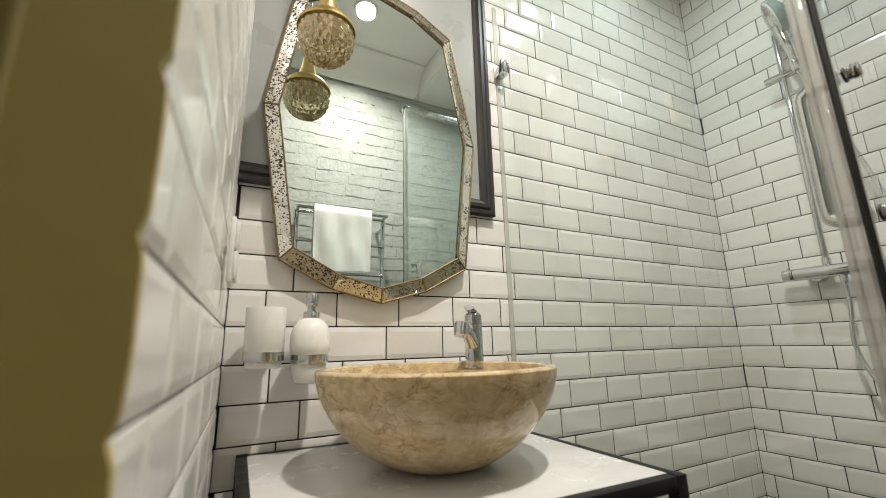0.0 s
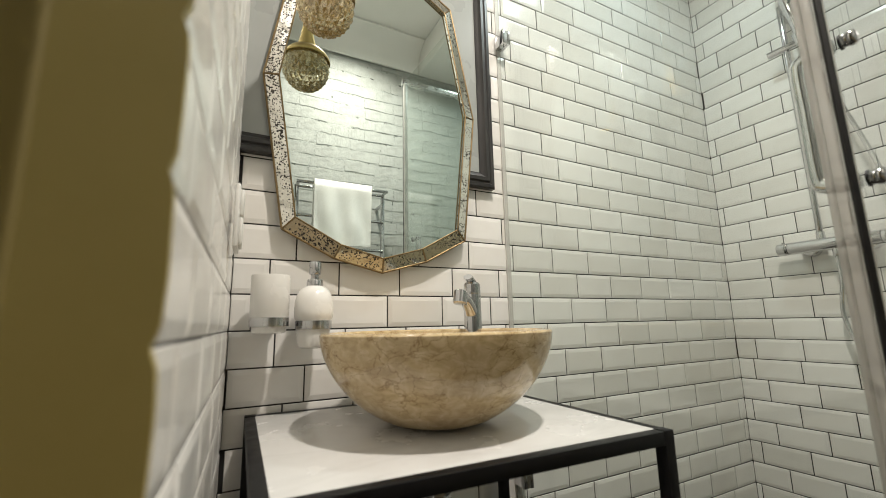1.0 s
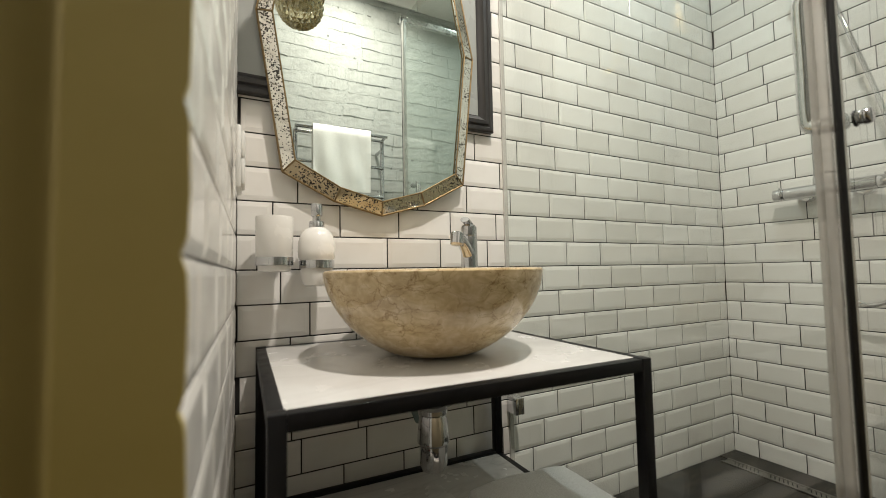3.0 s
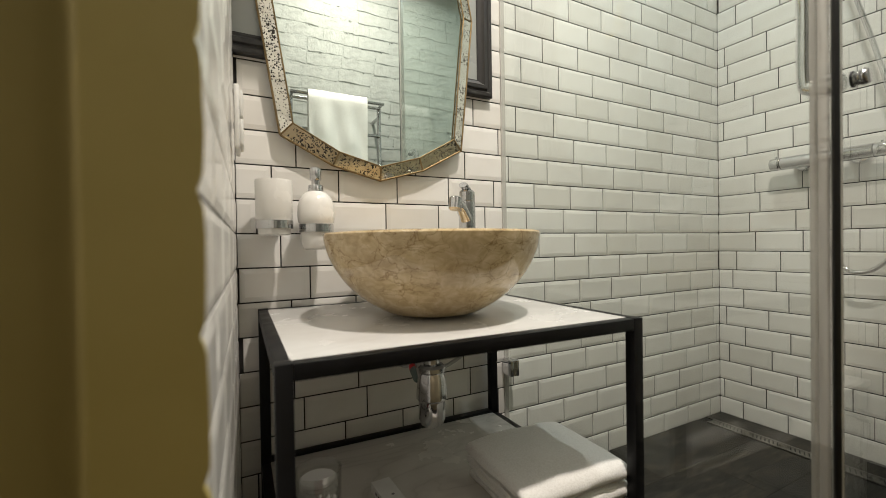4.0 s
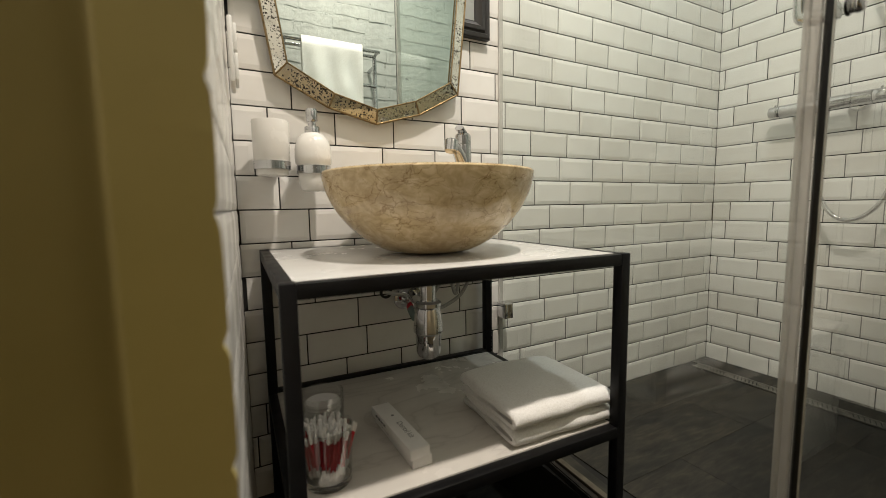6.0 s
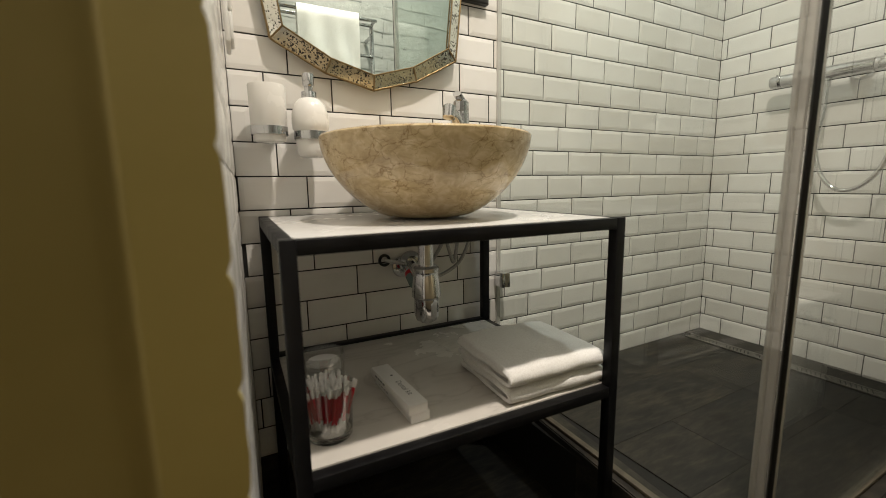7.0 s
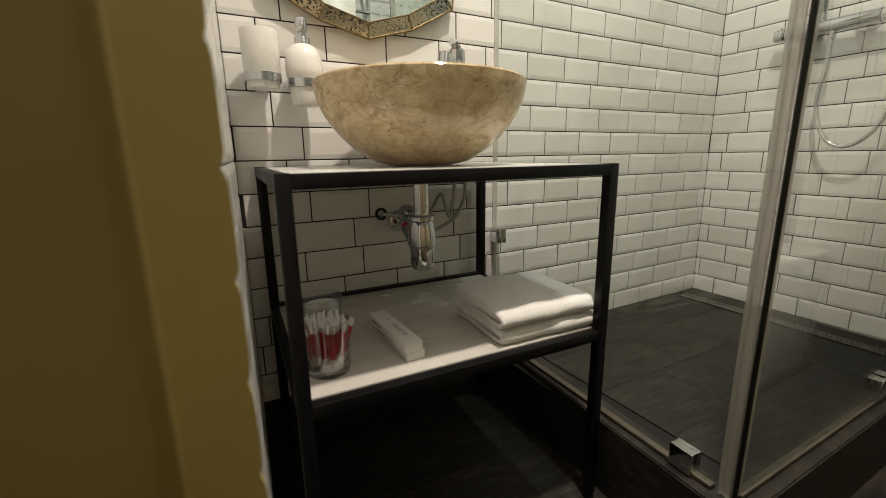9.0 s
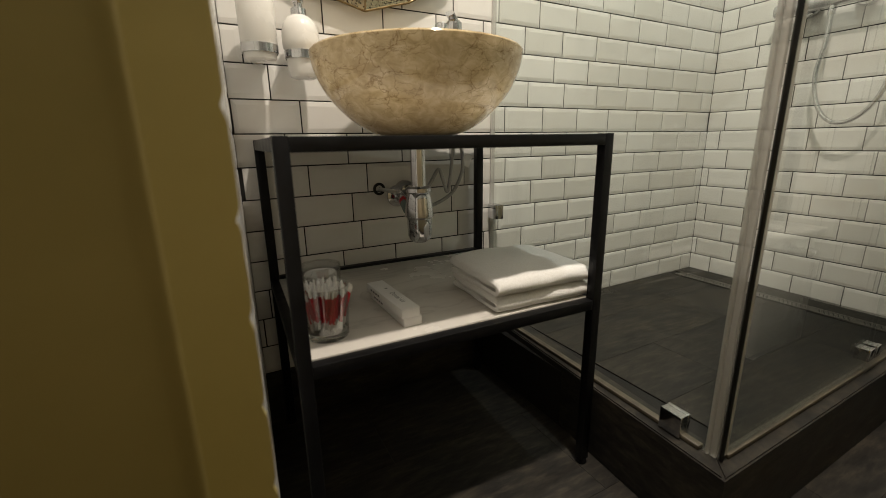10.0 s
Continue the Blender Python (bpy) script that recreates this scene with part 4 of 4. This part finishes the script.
part("end_bracket", box(0.944, GB, GLASS_TOP + 0.012, 0.03, 0.028, 0.034, 0.003), CHROME, bar)
kerb_seal = thing("sill_seal", pose(0, 0, 0), "pale water seal along the kerb below the glass", "seal")
part("strip", box((0.95 + RIGHT_X) / 2 - 0.004, GB, CURB_Z + 0.005, RIGHT_X - 0.95 - 0.016, 0.016, 0.010, 0.002), KERBSEAL, kerb_seal)
ma = (GA0 + GA1) / 2
part("strip", box(0, 0, CURB_Z + 0.005, (GA1 - GA0).length - 0.02, 0.016, 0.010, 0.002), KERBSEAL, kerb_seal, m=pose(ma.x, ma.y, 0, 0, 0, turn_a))


# ---- shower fittings ----
SY, SX = -0.345, 2.030


def shower_set():
    t = thing("shower_rail", pose(0, 0, 0), "chrome shower riser rail with slider and hand shower", "shower")
    part("riser", cyl((SX, SY, 1.19), (SX, SY, 2.075), 0.0095, seg=20, bevel=0.002), CHROME, t)
    part("wall_bracket", cyl((SX - 0.004, SY, 2.04), (RIGHT_X - 0.004, SY, 2.04), 0.012, 0.016, 20, 0.001), CHROME, t)
    part("slider", tube([(SX - 0.006, SY + 0.055, 1.903), (SX - 0.006, SY - 0.060, 1.901)], 0.0125, 20), CHROME, t, "chrome slider bracket")
    part("slider_socket", cyl((SX - 0.020, SY - 0.050, 1.888), (SX - 0.026, SY - 0.047, 1.926), 0.0155, 0.017, 20, 0.002), CHROME, t)
    hm = look((SX - 0.046, SY - 0.020, 2.112), (SX - 0.211, SY + 0.350, 1.986)) @ Matrix.Scale(1.18, 4)
    part("shower_handle", tube(smooth_path([(SX - 0.020, SY - 0.050, 1.895), (SX - 0.027, SY - 0.046, 1.96), (SX - 0.033, SY - 0.042, 2.00), (SX - 0.038, SY - 0.032, 2.075)], 6), 0.012, 16, None, [0.0105 + 0.0005 * k for k in range(19)]), CHROME, t, "chrome shower handle")
    hd = part("shower_head", lathe([(0.0, 0.042), (0.034, 0.038), (0.056, 0.024), (0.064, 0.010), (0.064, 0.0), (0.0, 0.0)], 40), GREYPLASTIC, t, "grey-green shower head shell", m=hm)
    part("spray_face", lathe([(0.0, -0.004), (0.058, -0.003), (0.062, 0.0), (0.0, 0.001)], 40), WHITEPLASTIC, hd, "white spray face")
    for k in range(18):
        part("spray_rib", box(0.038, 0, -0.004, 0.034, 0.0014, 0.003), ALU, hd, m=pose(0, 0, 0, 0, 0, 20 * k))
    return t


shower_set()


def shower_mixer():
    t = thing("shower_mixer", pose(SX - 0.008, -0.020, 1.163), "chrome thermostatic bar shower mixer on the tiled wall", "mixer")
    part("bar", cyl((0, -0.235, 0), (0, -0.475, 0), 0.0215, seg=32), CHROME, t)
    for y0, y1 in ((-0.233, -0.200), (-0.477, -0.510)):
        part("knob", cyl((0, y0, 0), (0, y1, 0), 0.0215, 0.0205, 32, 0.003), CHROME, t, "chrome end knob")
        part("seam", cyl((0, y0 + 0.001, 0), (0, y0 - 0.001, 0), 0.0202, seg=32), SEAL, t)
        part("pin", cyl((0, (y0 + y1) / 2, 0.019), (0, (y0 + y1) / 2, 0.026), 0.0035, seg=10), CHROME, t)
    for y in (-0.28, -0.43):
        part("rosette", cyl((0.058, y, 0), (0.040, y, 0), 0.032, 0.027, 32, 0.002), CHROME, t)
        part("union", cyl((0.045, y, 0), (0.0, y, 0), 0.016, seg=20), CHROME, t)
    part("outlet", cyl((0, -0.362, -0.015), (0, -0.362, -0.045), 0.0105, seg=20, bevel=0.001), CHROME, t)
    part("riser_nut", cyl((0.008, SY + 0.020, 0.012), (0.008, SY + 0.020, 0.045), 0.0135, 0.0115, 20, 0.001), CHROME, t)
    return t


shower_mixer()
hose_t = thing("shower_hose", pose(0, 0, 0), "silver shower hose hanging in a loop", "hose")
part("hose", tube(smooth_path([(SX - 0.008, -0.382, 1.12), (SX - 0.008, -0.382, 1.04), (SX - 0.012, -0.372, 0.93), (SX - 0.02, -0.40, 0.83), (SX - 0.024, -0.45, 0.782), (SX - 0.028, -0.51, 0.80), (SX - 0.03, -0.555, 0.88), (SX - 0.03, -0.565, 1.05), (SX - 0.03, -0.53, 1.35), (SX - 0.026, -0.46, 1.65), (SX - 0.02, -0.42, 1.80), (SX - 0.020, SY - 0.050, 1.890)], 10), 0.0068, 12), CHROME, hose_t)


def linear_drain():
    t = thing("linear_drain", pose(0, 0, SHOWER_Z), "long slotted steel floor drain along the shower wall", "drain")
    x, w, y0, y1 = 1.950, 0.05, -0.035, -0.755
    part("channel", box(x, (y0 + y1) / 2, -0.0005, w - 0.002, y0 - y1 - 0.002, 0.002), STEEL_BLACK, t, "dark channel")
    for s in (-1, 1):
        part("edge_bar", box(x + s * (w / 2 - 0.005), (y0 + y1) / 2, 0.001, 0.010, y0 - y1, 0.004, 0.0005), DULLSTEEL, t)
    n = 54
    for i in range(n):
        y = y0 - 0.012 - (i + 0.5) * (y0 - y1 - 0.024) / n
        part("slat", box(x, y, 0.0008, w - 0.010, 0.0250 if i % 9 == 0 else 0.0080, 0.003, 0, turn=0 if i % 9 == 0 else 24), DULLSTEEL, t)
    return t


linear_drain()


# ---- behind the camera ----
def towel_warmer():
    y = BRICK_Y + 0.09
    t = thing("towel_warmer", pose(0, 0, 0), "chrome ladder towel warmer on the brick wall", "towel rail")
    for x in (0.525, 0.965):
        part("upright", cyl((x, y, 0.82), (x, y, 1.615), 0.011, seg=18, bevel=0.002), CHROME, t)
        for z in (0.91, 1.56):
            part("wall_mount", cyl((x, y, z), (x, BRICK_Y - 0.004, z), 0.009, seg=14), CHROME, t)
    for z in (1.605, 1.46, 1.305, 1.16, 1.01, 0.88):
        part("rung", cyl((0.525, y + 0.012, z), (0.965, y + 0.012, z), 0.008, seg=16), CHROME, t)
    part("top_shelf_bar", cyl((0.515, y + 0.055, 1.615), (0.975, y + 0.055, 1.615), 0.008, seg=16, bevel=0.002), CHROME, t)
    for x in (0.525, 0.965):
        part("shelf_arm", cyl((x, y, 1.61), (x, y + 0.055, 1.615), 0.008, seg=14), CHROME, t)
    return t


towel_warmer()


def hung_towel():
    t = thing("hanging_towel", pose(0.738, BRICK_Y + 0.145, 1.627), "white terry towel hung over the towel warmer", "towel")
    W, L, n = 0.285, 0.32, 30
    bm = bmesh.new()
    rows = []
    path = [(-0.018, -L + 0.07)] + [(-0.018 + 0.001 * k, -L + 0.07 + (L - 0.08) * k / 8) for k in range(1, 9)] + [(-0.012, 0.0), (0.0, 0.004), (0.012, 0.0)] + [(0.016, -0.01 - (L - 0.01) * k / 12) for k in range(1, 13)]
    for py, pz in path:
        row = []
        for i in range(n + 1):
            u = i / n - 0.5
            wv = (0.006 * math.sin(u * 15 + pz * 4) + 0.008 * noise.noise(Vector((u * 5, pz * 7, py * 30)))) * min(1, -pz * 5 + 0.1)
            row.append(bm.verts.new((u * W * (1 - 0.04 * max(0, -pz)), py + wv, pz + 0.012 * u * (1 if py > 0 else -1) * min(1, -pz * 4))))
        rows.append(row)
    for a, b in zip(rows, rows[1:]):
        for i in range(n):
            bm.faces.new((a[i], a[i + 1], b[i + 1], b[i]))
    bmesh.ops.recalc_face_normals(bm, faces=bm.faces)
    bmesh.ops.solidify(bm, geom=bm.faces, thickness=0.006)
    part("cloth", bm, TERRY, t, smooth=80)
    return t


hung_towel()


def pipe_ledge():
    """A low white box over the pipes in the corner, with a chrome stop valve on its face."""
    t = thing("pipe_ledge", pose(0, 0, 0), "low white boxed-in ledge with a chrome stop valve", "ledge")
    x0, x1, y0, y1 = 1.74, RIGHT_X - 0.006, BRICK_Y + 0.002, -1.088
    part("body", box((x0 + x1) / 2, (y0 + y1) / 2, 0.204, x1 - x0, y1 - y0, 0.408, 0.003), CERAMIC, t)
    part("top_slab", box((x0 + x1) / 2 - 0.004, (y0 + y1) / 2 + 0.005, 0.419, x1 - x0 + 0.008, y1 - y0 + 0.010, 0.022, 0.004), CERAMIC, t, "white slab top")
    part("valve_rosette", cyl((1.86, y1, 0.375), (1.86, y1 + 0.007, 0.375), 0.026, 0.023, 28, 0.001), CHROME, t)
    part("valve_body", cyl((1.86, y1 + 0.005, 0.375), (1.86, y1 + 0.050, 0.375), 0.012, seg=20, bevel=0.001), CHROME, t)
    part("valve_knob", cyl((1.86, y1 + 0.046, 0.375), (1.86, y1 + 0.074, 0.375), 0.019, 0.017, 20, 0.003), CHROME, t, "chrome valve knob")
    return t


pipe_ledge()


def downlight(x, y, z):
    t = thing("downlight", pose(x, y, z), "round recessed ceiling downlight with white trim", "lamp", "ceiling downlights")
    part("trim_ring", lathe([(0.046, 0.0), (0.062, 0.0), (0.062, -0.004), (0.056, -0.008), (0.048, -0.006)], 36, None, (0, 0, 0), True), WHITEPLASTIC, t)
    part("lens", cyl((0, 0, -0.001), (0, 0, -0.004), 0.045, seg=32), LAMPGLOW, t, "glowing lens")
    return t


downlight(*SPOTS[0], CEIL)
downlight(*SPOTS[1], SOFFIT)


def wall_socket():
    # on the tiled side wall
    u = 0.22
    p = LEFT0 + left_dir * u + left_out * 0.006
    t = thing("double_switch", pose(p.x, p.y, 1.105, 0, 0, math.degrees(math.atan2(left_out.y, left_out.x)) + 90), "white plastic wall switch plate on the tiles", "switch")
    part("plate", box(0, -0.004, 0, 0.082, 0.008, 0.104, 0.003), WHITEPLASTIC, t)
    for s in (-1, 1):
        part("rocker", box(0, -0.0105, s * 0.0235, 0.058, 0.006, 0.044, 0.0025), WHITEPLASTIC, t)
    return t


wall_socket()


# ---- tiles ----
tile_meshes = {}


def tile_mesh(w, h, cl=False, cr=False):
    """One bevelled wall tile; x along the wall, -y out of it, its lower left corner at the origin."""
    key = (round(w, 3), round(h, 3), cl, cr)
    if key not in tile_meshes:
        d = min(0.0095, w * 0.35, h * 0.35)
        p, q = 0.001 if cl else d, w - (0.001 if cr else d)  # a cut end has no bevel
        v = []
        for y in (0.004, 0.0003):
            v += [(0, y, 0), (w, y, 0), (w, y, h), (0, y, h)]
        v += [(0.0008, -0.0006, 0.0008), (w - 0.0008, -0.0006, 0.0008), (w - 0.0008, -0.0006, h - 0.0008), (0.0008, -0.0006, h - 0.0008)]
        v += [(p, -0.0020, d), (q, -0.0020, d), (q, -0.0020, h - d), (p, -0.0020, h - d)]
        v += [(p + 0.0012, -0.0022, d + 0.0012), (q - 0.0012, -0.0022, d + 0.0012), (q - 0.0012, -0.0022, h - d - 0.0012), (p + 0.0012, -0.0022, h - d - 0.0012)]
        f = [(16, 17, 18, 19)]
        for k in (0, 4, 8, 12):
            for i in range(4):
                j = (i + 1) % 4
                f.append((k + i, k + j, k + 4 + j, k + 4 + i))
        me = bpy.data.meshes.new("tile")
        me.from_pydata(v, [], f)
        me.materials.append(TILE)
        tile_meshes[key] = me
    return tile_meshes[key]


def lay_tiles(wall, origin, turn, length, phase, z1, skip=None, joint=0.0030):
    """Courses of tiles from the low edge up to z1. origin: where the wall's length begins; turn: degrees of its x axis."""
    base = pose(origin[0], origin[1], 0, 0, 0, turn)
    rng = random.Random(len(wall.name))
    wide, high = PITCH - joint, ROW - joint
    k = 0
    while TILE_LOW + k * ROW < z1 - 0.01:
        z = TILE_LOW + k * ROW
        u = (phase(k) % PITCH) - PITCH
        while u < length - 0.006:
            a, b = max(u, 0.0015), min(u + wide, length - 0.0015)
            if b - a > 0.006 and not (skip and skip(a, b, z)):
                ob = new("tile", tile_mesh(b - a, min(high, z1 - z), a > u + 0.001, b < u + wide - 0.001))
                ob.parent = wall
                ob.matrix_basis = base @ pose(a, rng.uniform(-0.0003, 0.0003), z + joint / 2, rng.uniform(-0.12, 0.12), 0, rng.uniform(-0.09, 0.09))
            u += PITCH
        k += 1


NORTH_PHASE = [0.04, 0.116, 0.138, 0.031, 0.087, 0.066, 0.111, 0.063, 0.106, 0.042, 0.145, 0.025, 0.079, 0.043, 0.109, 0.056, 0.132, 0.066, 0.113, 0.026, 0.085, 0.111, 0.041, 0.079, 0.105, 0.018, 0.085, 0.10, 0.03, 0.09, 0.05, 0.12]
EAST_PHASE = [0.09, 0.02, 0.12, 0.04, 0.1, 0.03, 0.095, 0.055, 0.07, 0.139, 0.118, 0.003, 0.138, 0.064, 0.111, 0.024, 0.134, 0.067, 0.04, 0.029, 0.132, 0.073, 0.007, 0.129, 0.086, 0.036, 0.127, 0.024, 0.085, 0.137, 0.05, 0.1]
X0N = 0.2545
lay_tiles(wall_north, (X0N, 0.0), 0, RIGHT_X - X0N, lambda k: NORTH_PHASE[k] - X0N + 0.0011, SOFFIT - 0.003,
          lambda a, b, z: z > 1.33 and a + X0N < 0.90 and b + X0N < 0.926)
lay_tiles(wall_east, (RIGHT_X, -0.001), -90, 1.2, lambda k: EAST_PHASE[k], SOFFIT - 0.003)
# the side wall's courses begin at its free end and run to the corner
lay_tiles(wall_west, (LEFT1.x - 0.002, LEFT1.y), LEFT_TURN + 180, LEFT_LEN - 0.004, lambda k: (0.125, 0.062)[k % 2] + 0.012 * math.sin(k * 2.3), 2.56, joint=0.0018)

# ---- floor boards of tile ----
rng = random.Random(11)


def board_mesh(w, d, h=0.006):
    bm = box(w / 2, d / 2, -h / 2, w, d, h, 0.0003, 1)
    me = bpy.data.meshes.new("floor_tile")
    bm.to_mesh(me)
    bm.free()
    me.materials.append(WOODTILE)
    return me


def boards(parent, x0, x1, y0, y1, z, wide, long):
    y, k = y1, 0
    while y > y0 + 0.01:
        d = min(wide, y - y0)
        x = x0 - (0.37 * k % 1) * long
        while x < x1 - 0.01:
            a, b = max(x, x0), min(x + long, x1)
            if b - a > 0.02:
                ob = new("floor_tile", board_mesh(b - a - 0.0007, d - 0.0007))
                ob.parent = parent
                ob.matrix_basis = pose(a + 0.001, y - d + 0.001, z)
            x += long
        y -= wide
        k += 1


boards(floor, -1.3, RIGHT_X, BRICK_Y, 0.0, 0.0, 0.298, 0.598)
boards(tray, 1.035, 1.918, -0.732, -0.004, SHOWER_Z, 0.2, 0.9)
boards(tray, 1.973, RIGHT_X - 0.002, -0.732, -0.004, SHOWER_Z, 0.73, 0.2)

# ---- bricks ----
brick_meshes = []
for s in range(8):
    bw, bh, bd = 0.170 + 0.004 * (s % 3), 0.0636, 0.03
    bm = box(bw / 2, 0, bh / 2, bw, bd, bh)
    bmesh.ops.subdivide_edges(bm, edges=[e for e in bm.edges if abs((e.verts[0].co - e.verts[1].co).x) > 0.1], cuts=5)
    bmesh.ops.bevel(bm, geom=[e for e in bm.edges if abs((e.verts[0].co - e.verts[1].co).x) > 0.01], offset=0.0028, segments=2, affect="EDGES")
    for v in bm.verts:
        q = Vector((v.co.x * 11 + s * 5, v.co.z * 14, s * 3.7))
        v.co.z += 0.0065 * noise.noise(q)
        v.co.y += 0.0030 * noise.noise(q + Vector((9, 4, 2)))
        v.co.x += 0.004 * noise.noise(q + Vector((1, 8, 5)))
    me = bpy.data.meshes.new("brick")
    bm.normal_update()
    bm.to_mesh(me)
    bm.free()
    me.polygons.foreach_set("use_smooth", [True] * len(me.polygons))
    me.set_sharp_from_angle(angle=radians(50))
    me.materials.append(BRICKPAINT)
    brick_meshes.append(me)
rng = random.Random(21)
for k in range(14, 39):
    x = -0.2 - 0.09 * (k % 2) + rng.uniform(-0.02, 0.02)
    while x < RIGHT_X + 0.1:
        short = rng.random() < 0.18
        if 0 <= x + 0.18:
            ob = new("brick", brick_meshes[rng.randrange(8)])
            ob.parent = wall_south
            ob.matrix_basis = pose(x, BRICK_Y - 0.0252 + rng.uniform(-0.001, 0.001), 0.04 + k * 0.0660 + rng.uniform(-0.002, 0.002), 0, rng.uniform(-0.9, 0.9), 0) @ Matrix.Diagonal((0.5 if short else 1, 1, 1, 1))
        x += (0.090 if short else 0.178) + rng.uniform(0, 0.005)
